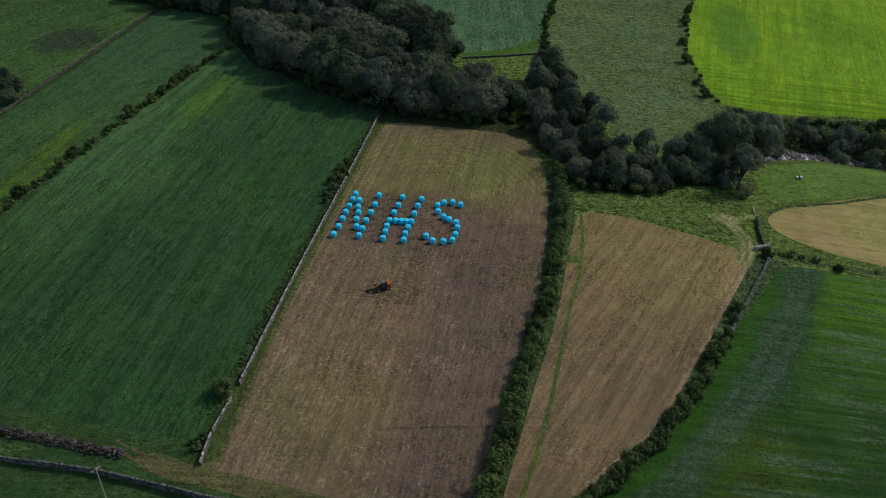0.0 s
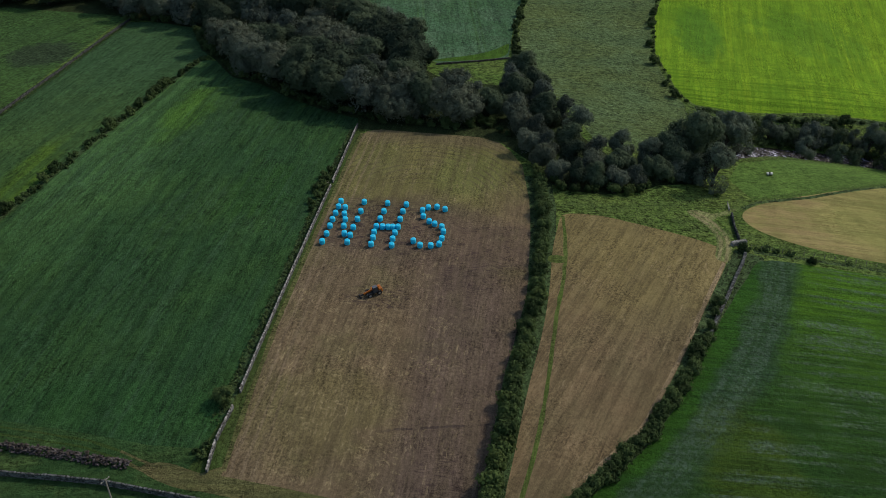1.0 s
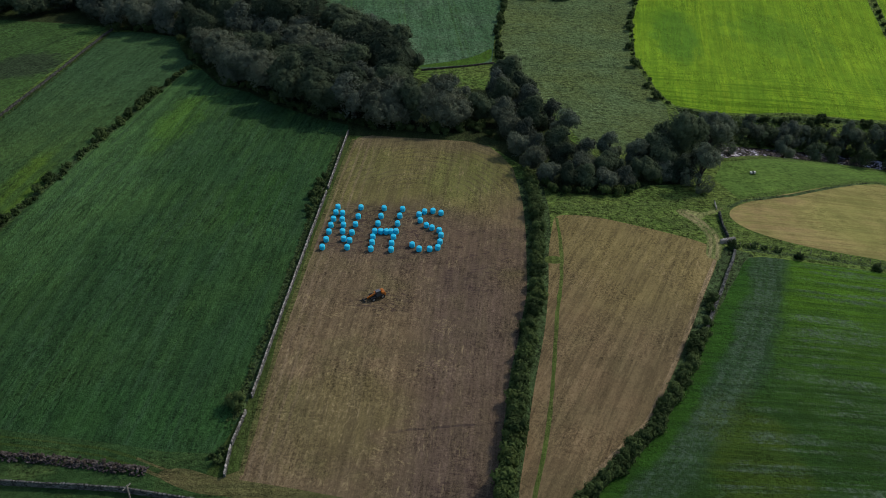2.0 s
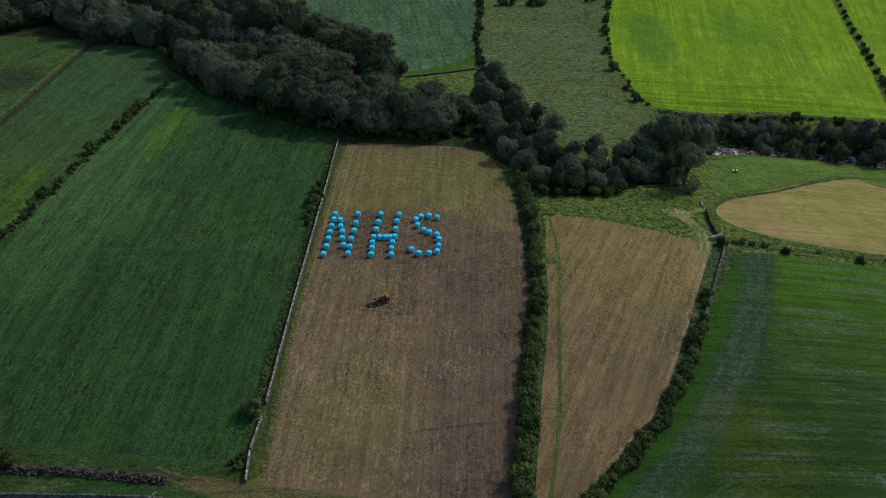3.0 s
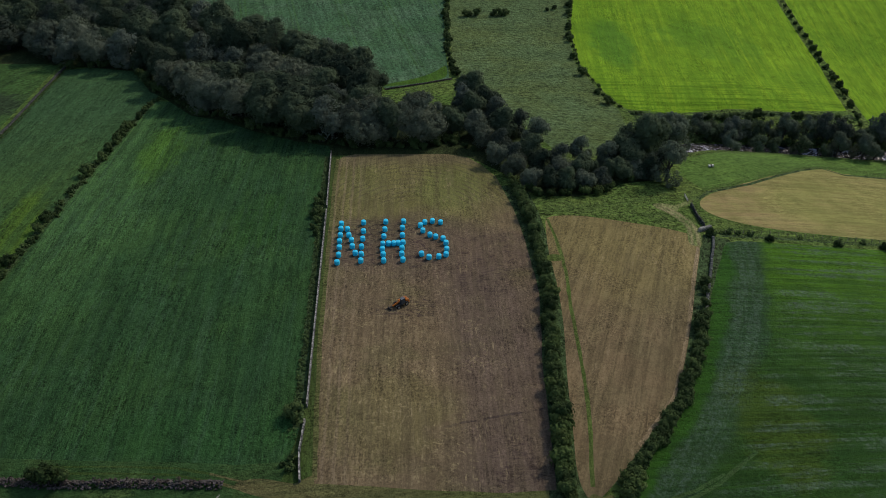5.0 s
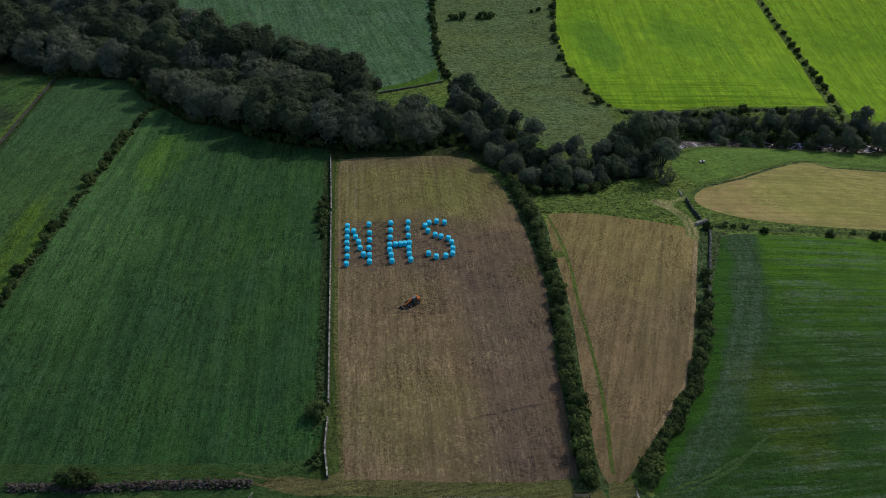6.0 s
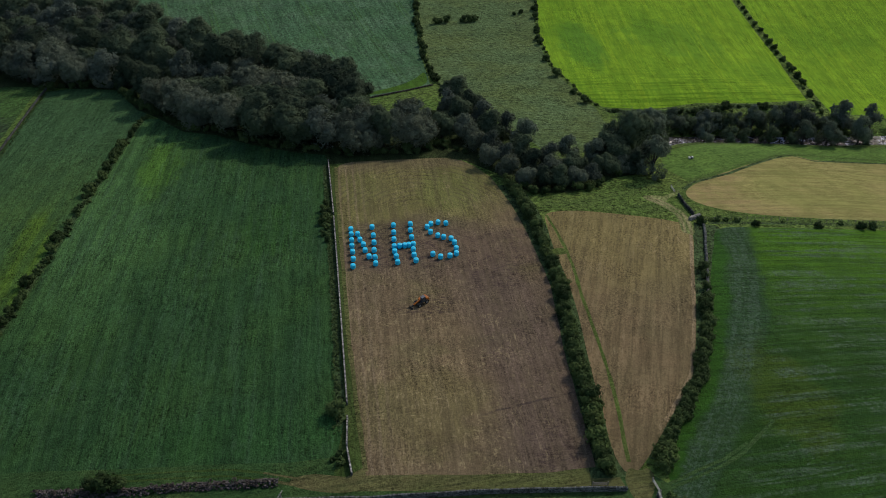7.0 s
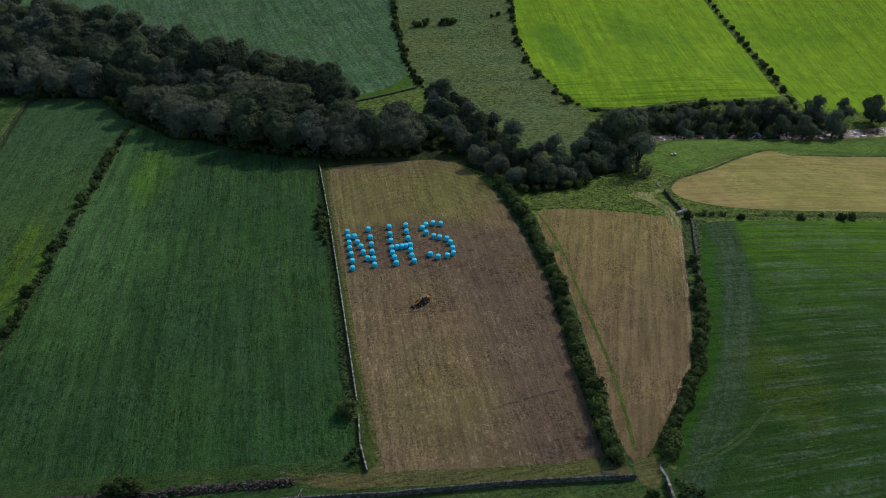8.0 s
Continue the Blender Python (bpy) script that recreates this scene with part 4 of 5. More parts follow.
# the wood along the stream
front = [(-114, 164), (-104, 157), (-93, 156), (-82, 152), (-72, 147), (-63, 134), (-58, 123), (-49, 112), (-42, 102), (-32, 96), (-22, 86), (-11, 79), (-1, 75.5), (9, 74), (16.5, 75), (25.5, 75.5)]
stood = []
for i, (x, y) in enumerate(front):
    plant(("ash", "ash", "willow", "ash", "oak", "oak", "willow", "willow", "willow", "willow", "oak", "oak", "ash", "willow", "oak", "willow")[i], x, y, rng.uniform(1.1, 1.42), 0.88)
    stood.append((x, y))
for x, y, s in ((-3, 133, 1.15), (5, 124.5, 1.2), (9.5, 113, 1.15), (8, 99, 1.15), (1, 113, 1.3), (-7, 121, 1.25), (-14, 132, 1.15), (8, 88, 1.1)):
    plant("oak", x, y, s, rng.uniform(0.9, 1.05))
    stood.append((x, y))
stood = grove([(-122, 172), (-92, 160), (-70, 152), (-54, 124), (-38, 106), (-20, 92), (-2, 80), (20, 80), (22, 84), (14, 96), (10, 104), (9, 116), (1, 127), (-4, 148), (-24, 150), (-42, 174), (-62, 202), (-86, 230), (-130, 268), (-190, 290), (-226, 240), (-170, 168)], 9.3, ("oak", "ash", "oak", "willow", "oak", "ash"), 1.1, 1.6, stood)
pine = make_pine("pine_tree", 20.0, "tall dark pine rising out of the valley wood")
pine.matrix_basis = pose(-24, 142, ground(-24, 142) - 0.1)
for x, y, kind, s in ((44.6, 106, "oak", 1.05), (41, 100, "ash", 0.85), (48, 97, "oak", 0.85), (43, 90, "oak", 0.85), (50, 88, "ash", 0.9), (36, 80, "oak", 0.8), (31, 84, "ash", 0.8), (44, 79, "willow", 0.75), (52, 79, "oak", 0.8), (61.5, 72, "sallow", 1.05), (57, 82, "ash", 0.8), (45, 70, "willow", 0.7), (50, 66, "ash", 0.72), (48, 58, "willow", 0.62), (53, 57, "ash", 0.65), (52, 50, "willow", 0.58), (59, 64, "oak", 0.65), (60, 54, "oak", 0.62), (66, 49, "willow", 0.6), (56, 43, "willow", 0.55), (61, 41.5, "oak", 0.5), (66, 42, "oak", 0.55), (71.5, 43, "willow", 0.55), (76.5, 45, "ash", 0.6), (63, 46, "ash", 0.6), (70, 48, "oak", 0.6), (83.5, 51, "oak", 0.6), (87.5, 53, "willow", 0.55), (91.5, 54, "oak", 0.65), (66, 58, "ash", 0.7), (73, 52, "oak", 0.62), (73.5, 62, "sallow", 0.85), (81, 58, "sallow", 0.9), (80, 51, "oak", 0.5), (86, 62, "oak", 0.85), (93.5, 66, "oak", 1.28), (97.5, 73, "oak", 0.95), (88, 57.5, "oak", 0.8), (95, 57, "oak", 0.6), (89, 66, "ash", 0.75), (100, 77, "ash", 0.9), (105.5, 82, "sallow", 1.3), (110, 85.5, "sallow", 1.15), (103, 84, "sallow", 1.1)):
    plant(kind, x, y, s, rng.uniform(0.92, 1.08))
for x, y in ((54, 39.5), (57, 37.5), (60, 36.5), (63.5, 36.2), (67, 36.8), (70.5, 38), (74, 39.5), (77.5, 41.5), (80.5, 45), (87, 49.5), (31, 70), (33, 73), (35.5, 74), (37, 71), (40, 68), (42, 66), (46, 62)):
    plant("haw" if rng.random() < 0.6 else "lush", x + rng.uniform(-1.2, 1.2), y + rng.uniform(-0.3, 1.8), rng.uniform(0.55, 1.3))
plant("sallow", 97.6, 52, 1.4, 0.95, "tall airy sallow standing alone at the edge of the wood")
# trees on the far bank of the river, and a few on the near one
for x, y, _ in along([(110, 93), (122, 101), (136, 107), (150, 110.5), (166, 109.5), (184, 108), (198, 112)], 2.9, 1.3):
    plant(("alder", "alder", "sallow", "alder", "ash")[int(rng.integers(5))], x, y, rng.uniform(0.6, 1.05), rng.uniform(0.85, 1.15))
for x, y, s in ((108, 88, 0.8), (133, 96.6, 0.9), (144, 100, 1.05), (149.5, 99.5, 0.8), (159, 98.5, 1.1), (167, 98, 0.7), (172, 98.6, 1.0), (181, 97.5, 1.15), (186, 98.5, 0.7), (195.5, 101, 1.15), (199, 101.6, 0.8), (240, 116, 1.0), (252, 120, 0.9)):
    plant("alder" if rng.random() < 0.55 else "sallow", x, y, s * 0.92, rng.uniform(0.8, 1.25))
for x, y, _ in along([(110, 90), (121, 98.5), (134, 104), (147, 108), (162, 106.5), (182, 105), (200, 109)], 2.4, 0.8):
    plant("lush" if rng.random() < 0.5 else "haw", x, y, rng.uniform(0.6, 1.0))
for x, y, _ in along([(104, 108), (122, 112), (142, 119), (166, 122), (190, 128)], 2.6, 2.2):
    plant("low" if rng.random() < 0.7 else "haw", x, y, rng.uniform(0.7, 1.3))
# row of bushes added to fill the gap under the crowns with dark
for x, y, _ in along([(-106, 152), (-92, 152), (-77, 147), (-66, 124), (-59, 116), (-47, 99), (-36, 94), (-26, 85), (-11, 75.5), (2, 70.6), (18, 69), (28, 69)], 3.6, 0.8):
    plant("haw", x, y, rng.uniform(0.7, 1.25), 1.0, "thorn bush filling the shaded gap under the edge of the wood")
for x, y, _ in along([(101, 111), (115, 113.2), (136, 119.6), (152, 124.2), (168, 126.2), (186, 128)], 1.8, 0.7):
    plant("low", x, y, rng.uniform(0.7, 1.2))
plant("oak", -112, 62, 0.85, 0.8, "round dark-leaved tree beside a dry stone wall")
plant("oak", -108.5, 57, 0.5, 0.8, "round dark-leaved tree beside a dry stone wall")

plant("ash", 208.4, 116, 0.82, 1.05, "airy ash standing beside the river")
plant("oak", 222.4, 117, 0.9, 1.0, "broad dark oak standing beside the river")

# hedges
UNDER = []
for x, y, _ in along(HEDGE_MAIN, 1.55, 0.5):
    plant("lush" if -74 < y < -58 or rng.random() < 0.15 else "haw", x, y, rng.uniform(0.6, 1.2) * (1.12 if y < -56 else 1.0), rng.uniform(0.85, 1.2))
for x, y, _ in along(HEDGE_WEST, 2.7, 0.8):
    if rng.random() < 0.55:
        plant("haw", x, y, rng.uniform(0.5, 1.15))
    else:
        plant("low", x, y, rng.uniform(0.8, 1.4))
for x, y, _ in along(HEDGE_EAST, 1.45, 0.55):
    plant("haw", x, y, rng.uniform(0.6, 1.05), rng.uniform(0.85, 1.15))
for x, y in ((88.6, -17), (87.8, -20.5), (90.2, -11.5)):
    plant("haw", x, y, rng.uniform(0.6, 0.85))
for x, y, big in ((-2.0, -66, 0.9), (-1.8, -68.2, 1.0), (-3.4, -67.2, 0.7), (104.4, 20.6, 1.0), (106.6, 21, 1.2), (109, 20.8, 0.9), (112.5, 20.6, 1.1), (101.8, 19.4, 1.0), (127, 22, 0.9), (146, 23.4, 1.0), (56.6, -84.6, 1.0), (57.8, -86, 1.2), (59.2, -87.6, 1.1), (56.2, -87.4, 0.9)):
    plant("low", x, y, big)
for x, y in ((57.2, -77.2), (58.6, -76), (57.6, -74.6), (59.8, -73.4)):
    plant("lush", x, y, rng.uniform(0.9, 1.05))
for line, step, often, lo, hi in ((NORTH_A, 2.2, 0.8, 0.55, 0.95), (NORTH_C, 6.0, 0.75, 0.55, 1.05)):
    for x, y, _ in along(line, step, 0.8):
        plant("haw" if rng.random() < often else "low", x, y, rng.uniform(lo, hi))
    UNDER.extend(along(line, 0.9, 0.8))
for x, y, big in ((93.4, 116.3, 1.05), (91.4, 124.5, 0.85), (88.6, 141.8, 1.15), (88.3, 159, 0.95), (90, 178, 1.0), (90.2, 183, 1.1), (92, 192.5, 0.9), (92.6, 197, 0.7), (94.6, 210, 1.0), (96.5, 219, 1.15), (99, 232, 1.0), (101, 247, 1.0)):
    plant("haw", x, y, big, 1.0, "rounded thorn bush standing on a grassy field bank")
for x, y, _ in along(NORTH_B, 3.4, 0.8):
    plant("low", x, y, rng.uniform(0.5, 0.95))
UNDER.extend(along(NORTH_B, 0.6, 0.7))
UNDER.extend(along([(47, 205), (70, 208), (90, 215), (97, 220)], 0.8, 0.5))
for x, y, big in ((49.2, 205, 0.95), (51, 205.3, 0.8), (54.4, 206.3, 1.2), (61.6, 206.3, 1.0), (64.2, 206.6, 1.15), (66.9, 207, 1.0), (85.6, 213.4, 0.55), (89.2, 215.2, 0.7)):
    plant("haw", x, y, big)
for x, y, s in ((91.2, -8, 1.0), (117.2, 18.6, 0.75), (137.3, 20.5, 0.8), (152, 22, 0.95), (156, 22.8, 0.8), (100.6, 18.6, 0.8), (186, 27, 0.9)):
    plant("haw", x, y, s, 1.0, "lone hawthorn bush on a field bank")
for x, y, s in ((-2.6, 28, 0.95), (-2.4, 26, 0.7), (-3.4, 23.5, 0.75), (-2.6, 20.5, 0.6), (-3.0, 31, 0.7), (-2.4, 34.5, 0.6), (-3.2, 17, 0.6), (-2.4, 13.5, 0.5), (-2.0, -55, 1.15), (-3.0, -54, 0.8), (-45, -67.3, 1.35), (-42.5, -67.6, 1.0), (-47.5, -67, 1.0), (50.2, -87, 0.8)):
    plant("haw", x, y, s, 1.0, "dark thorn bush growing beside a dry stone wall")
for line, step in (([(101, 15), (96, 2), (90, -14), (86, -26)], 2.2), ([(106, 24), (118, 21.5), (140, 22.5), (170, 27), (200, 34)], 2.8), ([(106, 47), (124, 57), (150, 76), (160, 80), (210, 85)], 3.0), ([(58, 26), (70, 26), (84, 23), (94, 20)], 4.0), ([(108, 72), (117, 78), (128, 86.5), (140, 94.5), (150, 97), (163, 95), (182, 94), (217, 100.5)], 2.2), ([(14, 118.5), (29, 125.8), (39, 131)], 2.2)):
    UNDER.extend(along(line, step * 0.22, 0.7))
lumps = [((x, y, ground(x, y) + r * 0.25), r) for x, y, _ in UNDER for r in (rng.uniform(0.08, 0.26),)]
NETTLES = [((x, y, ground(x, y) + 0.1), rng.uniform(0.12, 0.42)) for line in ([(-2.2, -60), (-1.6, -20), (-1.9, 60)], [(-104.2, 150), (-104.2, 95), (-105.6, 67), (-106.4, 45)]) for x, y, _ in along(line, 0.3, 0.8)]
tagged(new("nettles", foliage(NETTLES, 0.16, 50).mesh("nettles", M["leaf_haw"])), "dark nettles and weeds against a dry stone wall", "nettles", kind="stuff")
tagged(new("undergrowth", foliage(lumps, 0.12, 60, 0, 0).mesh("undergrowth", M["weeds"])), "low green brambles and weeds along field edges", "undergrowth", kind="stuff")


# ---- dry stone walls ----
def dry_wall(name, line, height, thick, label, gaps=(), stone="stone", length=0.55, cope_stone="cope"):
    """Courses of separate stones with a row of upright copes, over a narrower core."""
    thing = blank(name)
    tagged(thing, label, "stone wall", kind="structure")
    core, face, cope = Shape(), Shape(), Shape()
    courses = max(2, round(height / 0.28))
    for x, y, a in along(line, length):
        if any(lo < y < hi for lo, hi in gaps):
            continue
        h = height * (1 + 0.07 * math.sin(x * 0.6 + y * 0.45) + rng.uniform(-0.04, 0.04))
        z = ground(x, y)
        core.box((length * 1.05, thick * 0.62, h * 0.92 + 0.3), (x, y, z + h * 0.46 - 0.15), a)
        nx, ny = -math.sin(a), math.cos(a)
        for side in (-1, 1):
            for k in range(courses):
                lean = thick * (0.5 - 0.12 * k / courses)
                sh = h * 0.86 / courses
                o = rng.uniform(-0.12, 0.12)
                face.box((length * rng.uniform(0.7, 0.98), thick * 0.3, sh * rng.uniform(0.8, 0.98)), (x + math.cos(a) * o + nx * side * (lean - thick * 0.15), y + math.sin(a) * o + ny * side * (lean - thick * 0.15), z + sh * (k + 0.5)), a + rng.uniform(-0.06, 0.06), 0.035)
        for k in (-0.25, 0.25):
            cope.box((length * 0.4, thick * rng.uniform(0.5, 0.85), 0.26 * rng.uniform(0.7, 1.25)), (x + math.cos(a) * k * length, y + math.sin(a) * k * length, z + h * 0.86 + 0.1), a + rng.uniform(-0.15, 0.15), 0.04)
    part("core", core, M[stone], thing)
    tagged(part("stones", face, M[stone], thing), kind="stuff")
    tagged(part("copes", cope, M[cope_stone] if stone == "stone" else M[stone], thing), kind="stuff")
    return thing


dry_wall("wall_west", [(0.0, -71.3), (-0.6, -64.5), (0.0, -54), (-0.2, 0), (-0.4, 30), (-1.0, 64)], 0.88, 0.36, "long grey dry stone wall between the hay and grass fields", ((-64.9, -64.2), (-56.2, -52.6), (26.3, 28.4)))
dry_wall("wall_south", [(-62, -74), (-28.3, -75.1), (-17.2, -75.4), (-6.9, -76.7), (2.3, -78.0), (25.3, -79.6), (49, -82)], 1.05, 0.45, "grey dry stone wall along the farm track", cope_stone="stone")
dry_wall("wall_far_west", [(-104.5, 152), (-104.9, 142), (-105.3, 95), (-106.5, 67.8), (-107, 48), (-108, 0), (-108.5, -50)], 0.85, 0.38, "weathered dry stone wall beside the west pasture", (), "stone_dark")
dry_wall("wall_gateway", [(100.6, 36), (100.3, 29), (100.6, 23.6)], 0.95, 0.5, "short grey stone wall beside the field gateway", (), "stone_dark")
dry_wall("wall_stub", [(98.5, 20.6), (101.9, 22.6)], 1.0, 1.1, "broad pale stone wall end beside the gateway", (), "stone_pale")
dry_wall("wall_bank", [(101.2, 20), (101, 16.6), (99.4, 11.5), (97.2, 5.8), (94.4, -2.3), (89.6, -15.5), (85.8, -26)], 0.6, 0.75, "low overgrown stone wall beside the east field", cope_stone="stone")
dry_wall("wall_corner", [(54.2, -84), (54.0, -86.3), (53.5, -92), (53, -104)], 1.2, 0.7, "grey dry stone wall at the gateway corner")
dry_wall("wall_crop", [(15, 119.6), (29, 126), (39, 131.5)], 0.45, 0.35, "low stone wall below the northern crop", (), "rubble")


def rubble_bank(line):
    """A long heap of fallen stone with dead growth in it."""
    thing = blank("rubble_bank")
    tagged(thing, "long heap of brown stones with dry bracken beside the track", "rubble bank", kind="structure")
    s, tufts = Shape(), []
    for x, y, a in along(line, 0.42):
        for _ in range(8):
            o = rng.uniform(-1.0, 1.0)
            px, py = x - math.sin(a) * o, y + math.cos(a) * o
            r = rng.uniform(0.16, 0.34)
            s.box((r * 1.3, r, r * 0.9), (px, py, ground(px, py) + max(0.05, (1 - abs(o) / 1.2) * 0.8 * rng.uniform(0.5, 1.0))), rng.uniform(0, 3.1), 0.09)
        if rng.random() < 0.5:
            tufts.append(((x + rng.uniform(-0.8, 0.8), y + rng.uniform(-0.8, 0.8), ground(x, y) + rng.uniform(0.5, 1.0)), rng.uniform(0.25, 0.5)))
    part("stones", s, M["rubble"], thing)
    part("bracken", foliage(tufts, 0.2, 60), M["heather"], thing)


rubble_bank([(-13.6, -71.2), (-20, -70.6), (-30, -69.4), (-42, -68.6), (-58, -66)])


def verge_tufts(name, label, lines, count, spread, size):
    """Rough grass, as one mesh of bent blades in tufts."""
    s = Shape()
    for line in lines:
        spots = along(line, 1.0)
        for _ in range(int(count * len(spots))):
            x, y, a = spots[int(rng.integers(len(spots)))]
            o = rng.normal() * spread
            x, y = x - math.sin(a) * o + rng.uniform(-0.5, 0.5), y + math.cos(a) * o + rng.uniform(-0.5, 0.5)
            if any(n in ("mown_far", "triangle", "grass_east") and bool(inside(np.array(x), np.array(y), poly)) for n, poly in FIELDS):
                continue
            z = ground(x, y)
            for _ in range(3):
                b, h = rng.uniform(0, math.tau), size * rng.uniform(0.6, 1.4)
                u = Vector((math.cos(b), math.sin(b), 0)) * h * 0.55
                w = Vector((-math.sin(b), math.cos(b), 0)) * h * 0.9
                p = Vector((x, y, z))
                s.add([p - u, p + u, p + u * 0.8 + w + Vector((0, 0, h * 0.35)), p - u * 0.7 + w * 0.8 + Vector((0, 0, h * 0.3))], [(0, 1, 2, 3)])
    tagged(new(name, s.mesh(name, M["tuft"])), label, "grass", kind="stuff")


verge_tufts("rough_grass", "rough green grass tufts along walls, hedges and banks", [
    [(104, 20), (140, 22.5), (200, 34)], [(104, 34), (103, 44), (124, 56.5), (156, 79), (210, 85)], [(58, 30), (76, 30), (92, 28)],
    [(108, 72), (128, 86.5), (150, 97), (182, 94), (216, 100)], [(103, 108), (142, 119), (190, 129)], [(86, 28), (93, 25.5), (99, 26), (102.5, 32), (102, 42)], [(104, 26), (112, 24.4), (125, 23.4), (150, 25.6), (180, 31)], [(60, 31), (76, 33), (88, 38), (98, 46), (106, 52)]], 7.0, 1.5, 0.26)


# ---- river ----
def build_river():
    s = Shape()
    pts = along(RIVER, 4.0)
    for (x0, y0, a0), (x1, y1, a1) in zip(pts, pts[1:]):
        quad = []
        for x, y, a, side in ((x0, y0, a0, 4.0), (x1, y1, a1, 4.0), (x1, y1, a1, -4.0), (x0, y0, a0, -4.0)):
            z = float(slope(np.array(x), np.array(y))) - 1.0
            quad.append((x + math.sin(a) * side, y - math.cos(a) * side, z))
        s.add(quad, [(0, 1, 2, 3)])
    me = s.mesh("water", M["water"], True)
    bm = bmesh.new()
    bm.from_mesh(me)
    bmesh.ops.remove_doubles(bm, verts=bm.verts, dist=0.3)
    bm.to_mesh(me)
    bm.free()
    tagged(new("water", me), "shallow rocky river glinting between wooded banks", "river", kind="structure")
    rocks = Shape()
    for x, y, a in along(RIVER[1:10], 1.6):
        for _ in range(2):
            o, r = rng.uniform(-4.4, 4.4), rng.uniform(0.15, 0.45)
            px, py = x + math.sin(a) * o, y - math.cos(a) * o
            rocks.box((r * 1.6, r * 1.2, r), (px, py, float(slope(np.array(px), np.array(py))) - 0.95), rng.uniform(0, 3), r * 0.25)
    tagged(new("river_rocks", rocks.mesh("river_rocks", M["wet_rock"])), "wet brown rocks scattered in the river bed", "rocks", kind="stuff")


build_river()


# ---- wrapped bales: N, H, S ----
def make_bale():
    """A round bale on its end in stretch wrap: bulged sides, rounded rims, overlapping film in slight ridges."""
    prof = [(0.0, 1.2), (0.3, 1.205), (0.5, 1.19), (0.585, 1.15), (0.63, 1.06), (0.65, 0.85), (0.655, 0.6), (0.65, 0.35), (0.63, 0.14), (0.59, 0.04), (0.5, 0.0)]
    s, sides = Shape(), 28
    verts = []
    for k, (r, z) in enumerate(prof):
        for i in range(sides):
            a = i * math.tau / sides
            fold = 1 + (0.012 * math.sin(5 * a + k * 1.3) + 0.008 * math.sin(11 * a - k)) * (1 if k > 1 else 0.3)
            verts.append((r * fold * math.cos(a), r * fold * math.sin(a), z + 0.012 * math.sin(3 * a + k)))
    faces = [(k * sides + i, (k + 1) * sides + i, (k + 1) * sides + (i + 1) % sides, k * sides + (i + 1) % sides) for k in range(len(prof) - 1) for i in range(sides)]
    s.add(verts, faces)
    me = s.mesh("bale", M["wrap"], True)
    me.set_sharp_from_angle(angle=radians(60))
    return tagged(new("bale", me), "round hay bale in bright blue wrap standing on end", "hay bale", "bales laid out as letters")


LETTERS = [
    [(3.9, 18.3), (3.9, 15.5), (3.9, 12.3), (3.8, 9.3), (3.8, 6.2), (3.8, 2.6), (3.6, -0.9), (5.5, 15.4), (6.0, 12.3), (6.7, 9.7), (7.0, 6.6), (7.8, 3.3), (9.5, 18.8), (9.6, 14.2), (9.5, 10.3), (9.3, 6.4), (9.3, 2.8), (9.2, -0.3)],
    [(15.2, 19.2), (15.0, 15.1), (14.7, 11.4), (14.5, 7.7), (14.4, 5.0), (14.6, 2.5), (14.7, -0.4), (15.85, 7.8), (17.15, 7.85), (18.25, 8.05), (19.8, 19.4), (19.5, 15.9), (19.4, 12.0), (19.5, 8.3), (19.2, 5.6), (19.1, 2.7), (19.3, 0.0)],
    [(29.3, 18.9), (27.2, 19.6), (25.2, 19.0), (24.0, 17.3), (24.6, 14.4), (26.3, 12.3), (27.7, 11.3), (29.5, 10.3), (30.1, 8.1), (30.1, 5.0), (29.8, 2.4), (28.0, 1.4), (25.6, 1.1), (23.9, 2.7)],
]
bale = make_bale()
for n, (x, y) in enumerate(p for letter in LETTERS for p in letter):
    m = pose(x, y, ground(x, y) - 0.02, 3.0 + rng.uniform(-1.5, 1.5), rng.uniform(-1.5, 1.5), rng.uniform(0, 360))
    if n:
        copy_thing(bale, m)
    else:
        bale.matrix_basis = m


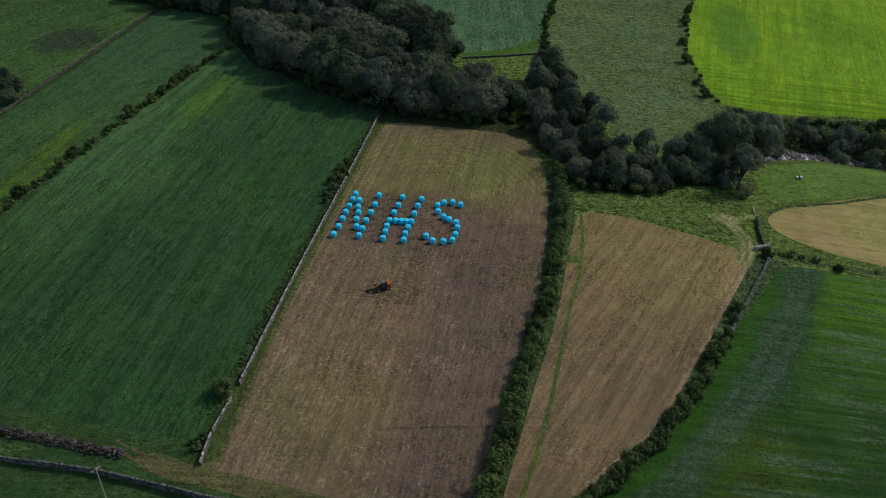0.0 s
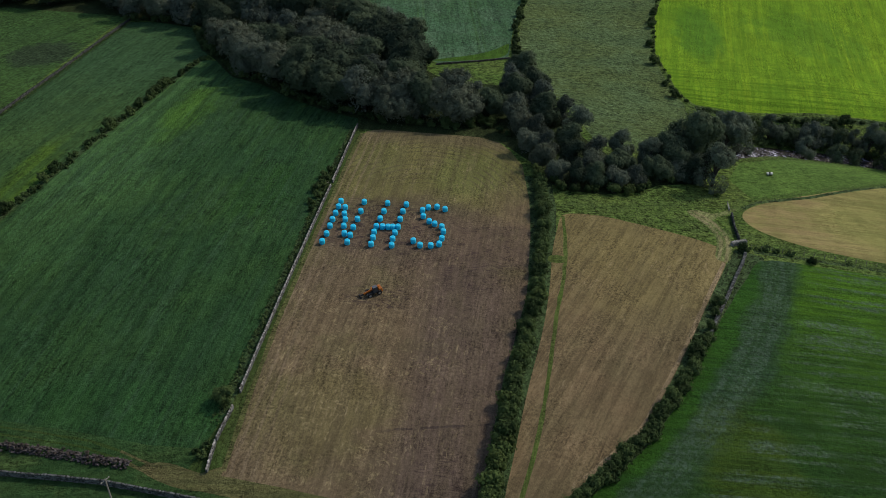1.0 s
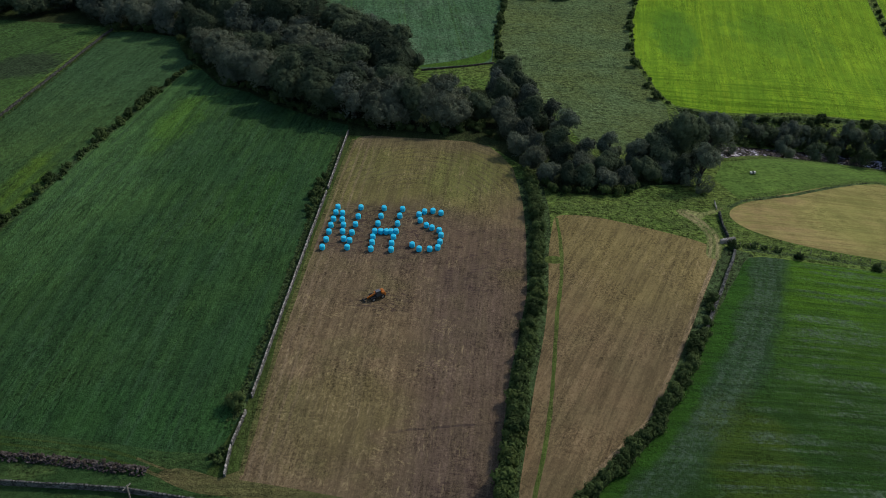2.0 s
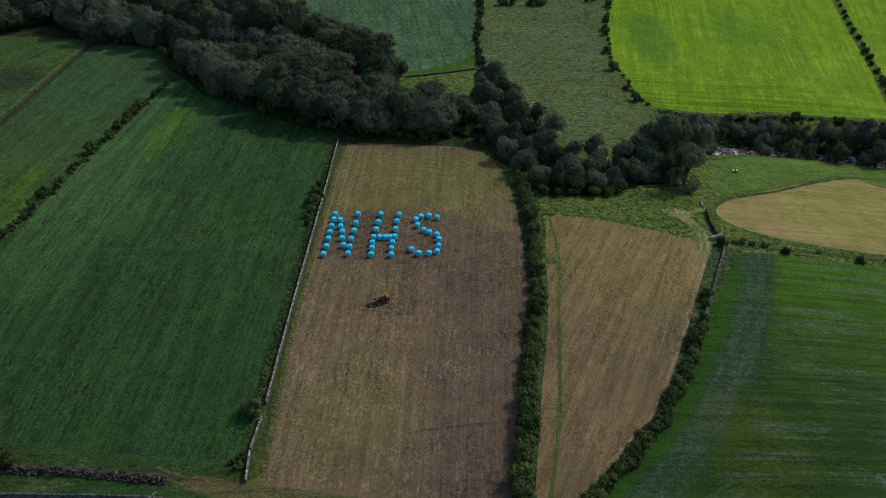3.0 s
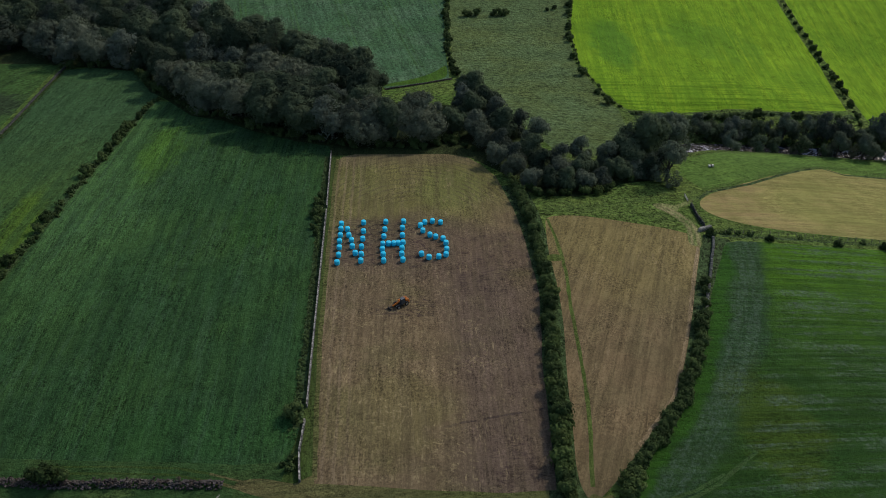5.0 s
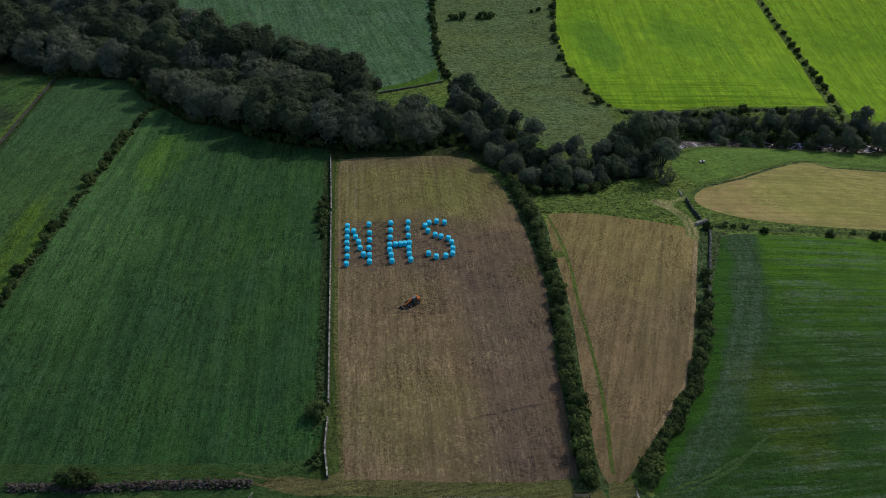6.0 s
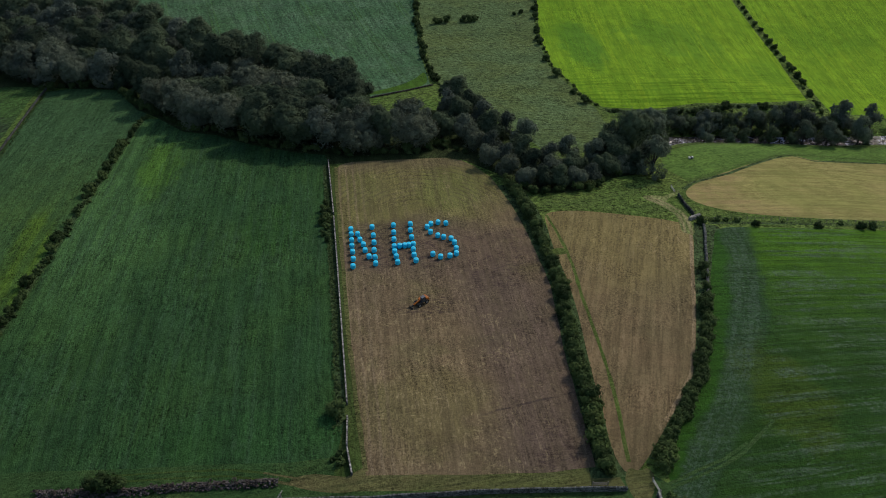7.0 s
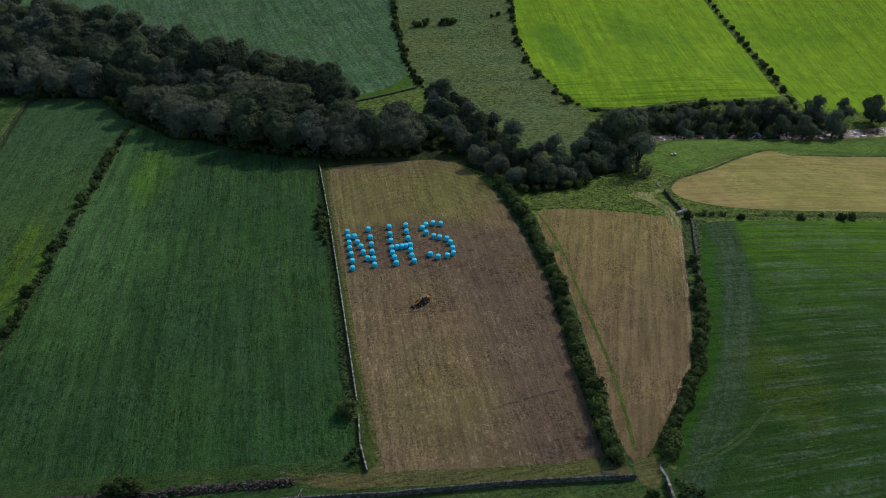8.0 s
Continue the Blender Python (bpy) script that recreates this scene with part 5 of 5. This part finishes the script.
# ---- telehandler with its bale grab ----
def telehandler(x, y, heading):
    """Along its own +x: boom and grab in front, engine and counterweight behind."""
    t = blank("telehandler")
    tagged(t, "orange telehandler with dark cab and lowered bale grab", "farm vehicle")
    part("chassis", bevelled((3.9, 1.3, 0.55), (0, 0, 0.85), 0.08), M["black"], t)
    body = part("engine_cover", bevelled((1.5, 0.75, 0.75), (-0.3, -0.72, 1.3), 0.1, (0.85, 0.9)), M["orange"], t)
    part("grille", Shape().box((0.9, 0.03, 0.4), (-0.3, -1.11, 1.3)), M["black"], body)
    part("counterweight", bevelled((1.25, 2.1, 1.15), (-1.8, 0, 1.3), 0.2, (0.78, 0.88)), M["orange"], t)
    cab = part("cab", bevelled((1.45, 1.0, 1.7), (-0.3, 0.52, 1.95), 0.1, (0.8, 0.88)), M["glass"], t, "dark tinted cab")
    part("roof", bevelled((1.28, 1.0, 0.12), (-0.3, 0.52, 2.84), 0.05), M["roof_grey"], cab, "grey cab roof")
    for sx in (-1, 1):
        for sy in (-1, 1):
            part("pillar", Shape().tube((-0.35 + sx * 0.7, 0.55 + sy * 0.48, 1.0), (-0.32 + sx * 0.56, 0.53 + sy * 0.42, 2.8), 0.045, 0.04, 6), M["black"], cab)
    boom = part("boom", bevelled((4.6, 0.38, 0.42), (0, 0, 0), 0.05, (1, 0.9), pose(0.55, -0.12, 1.55, 0, 11, 0)), M["orange"], t)
    part("inner_boom", Shape().box((1.2, 0.28, 0.3), (2.7, 0, 0), 0, 0, pose(0.55, -0.12, 1.55, 0, 11, 0)), M["black"], boom)
    part("lift_ram", Shape().tube((-0.9, -0.12, 1.1), (1.2, -0.12, 1.3), 0.08, 0.06, 8), M["rim"], boom)
    grab = part("bale_grab", bevelled((0.25, 1.5, 0.7), (3.75, -0.1, 0.7), 0.05), M["black"], t)
    for sy in (-0.75, 0.55):
        part("arm", Shape().tube((3.8, sy, 0.7), (4.5, sy * 1.15, 0.55), 0.09, 0.08, 7).tube((4.5, sy * 1.15, 0.55), (5.0, sy * 0.8, 0.5), 0.08, 0.05, 7), M["black"], grab)
    for wx, wy in ((1.35, 0.95), (1.35, -0.95), (-1.35, 0.95), (-1.35, -0.95)):
        tyre = Shape()
        prof = [(0.36, -0.2), (0.58, -0.22), (0.66, -0.14), (0.66, 0.14), (0.58, 0.22), (0.36, 0.2)]
        n = 24
        ring = [((r + (0.03 if (i % 2 and 1 < k < 4) else 0)) * math.cos(i * math.tau / n), w, (r + (0.03 if (i % 2 and 1 < k < 4) else 0)) * math.sin(i * math.tau / n)) for k, (r, w) in enumerate(prof) for i in range(n)]
        tyre.add([(wx + a, wy + b, 0.66 + c) for a, b, c in ring], [(k * n + i, k * n + (i + 1) % n, (k + 1) * n + (i + 1) % n, (k + 1) * n + i) for k in range(len(prof) - 1) for i in range(n)])
        wheel = part("wheel", tyre, M["rubber"], t)
        part("rim", Shape().tube((wx, wy - 0.15, 0.66), (wx, wy + 0.15, 0.66), 0.37, 0.37, 16), M["rim"], wheel)
        part("mudguard", bevelled((1.1, 0.42, 0.08), (wx, wy, 1.4), 0.03, (0.8, 1)), M["black"], t)
    for sy in (-0.75, 0.75):
        part("headlight", bevelled((0.08, 0.2, 0.14), (1.98, sy, 1.15), 0.02), M["lamp"], t)
    part("beacon", Shape().tube((-0.7, 0.55, 2.89), (-0.7, 0.55, 3.06), 0.07, 0.06, 8), M["orange"], t)
    t.matrix_basis = pose(x, y, ground(x, y) - 0.02, 0, 3.2, heading) @ Matrix.Scale(0.79, 4)


telehandler(18.6, -18.9, 214)


# ---- gateways, fences, feeder, pole ----
def gate(name, x, y, heading, width, material, label):
    g = blank(name)
    tagged(g, label, "field gate")
    for sx in (-1, 1):
        part("gate_post", bevelled((0.22, 0.22, 1.5), (sx * (width / 2 + 0.2), 0, 0.6), 0.03), M["timber"], g)
    for z in (0.25, 0.5, 0.76, 1.05):
        part("rail", bevelled((width, 0.06, 0.12), (0, 0, z), 0.015), material, g)
    part("brace", Shape().tube((-width / 2, 0.05, 0.25), (width / 2, 0.05, 1.05), 0.05, 0.05, 5), material, g)
    g.matrix_basis = pose(x, y, ground(x, y) - 0.05, 0, 0, heading) @ Matrix.Scale(0.8, 4)


gate("field_gate", 100.4, 40.5, 92, 3.6, M["timber_pale"], "pale timber field gate standing open on the pasture")
gate("field_gate", 54.5, -81.8, 100, 3.4, M["timber_pale"], "pale closed gate between wall and hedge")
gate("field_gate", 62.1, -68.7, 98, 1.4, M["timber_pale"], "small pale gate in the thorn hedge")
gate("field_gate", 44.5, -80.2, 174, 3.0, M["timber"], "weathered hurdle gate beside the end of the wall")
gate("field_gate", -1.6, 27.4, 80, 1.2, M["timber"], "small weathered gate in the wall beside a thorn bush")


def feeder(x, y, heading):
    f = blank("livestock_feeder")
    tagged(f, "white twin-tub livestock feeder on a dark frame in the meadow", "feeder")
    part("frame", bevelled((2.2, 0.9, 0.16), (0, 0, 0.3), 0.03), M["black"], f)
    for sx in (-0.72, 0.72):
        part("tub", bevelled((0.85, 1.0, 0.75), (sx, 0, 0.75), 0.12, (1.08, 1.08)), M["tank"], f)
    part("hopper", bevelled((0.5, 0.7, 1.2), (0, 0, 0.95), 0.08, (0.7, 0.8)), M["black"], f)
    for sx in (-0.8, 0.8):
        part("skid", Shape().box((0.12, 1.0, 0.26), (sx, 0, 0.12)), M["black"], f)
    f.matrix_basis = pose(x, y, ground(x, y) - 0.03, 0, 0, heading) @ Matrix.Scale(0.7, 4)


feeder(115.6, 66.0, 12)


def pole(x, y):
    p = blank("telegraph_pole")
    tagged(p, "weathered wooden telegraph pole with a crossarm by the track", "pole")
    part("post", Shape().tube((0, 0, -0.5), (0, 0, 7.6), 0.16, 0.11, 10), M["timber"], p)
    part("crossarm", bevelled((1.7, 0.12, 0.14), (0, 0.1, 7.2), 0.02), M["timber"], p)
    for sx in (-0.7, -0.3, 0.3, 0.7):
        part("insulator", Shape().tube((sx, 0.1, 7.27), (sx, 0.1, 7.45), 0.05, 0.04, 8), M["lamp"], p)
    p.matrix_basis = pose(x, y, ground(x, y), 0, 0, 62)


pole(-12.2, -80.4)


def fence(name, line, label):
    f = blank(name)
    tagged(f, label, "fence")
    spots = along(line, 2.6)
    for x, y, a in spots:
        part("post", Shape().tube((x, y, ground(x, y) - 0.3), (x + rng.uniform(-0.05, 0.05), y, ground(x, y) + 1.15), 0.07, 0.06, 6), M["timber"], f)
    for z in (0.55, 1.0):
        s = Shape()
        for (x, y, _), (u, v, _) in zip(spots, spots[1:]):
            s.tube((x, y, ground(x, y) + z), (u, v, ground(u, v) + z), 0.02, 0.02, 4, False)
        part("wire", s, M["black"], f)


fence("wire_fence", [(103, 20.5), (118, 22), (142, 24), (172, 29), (200, 36)], "post and wire fence between meadow and grass field")
fence("wire_fence", [(95.8, 2), (90.5, -12), (85.5, -26)], "post and wire fence along a scrubby bank")
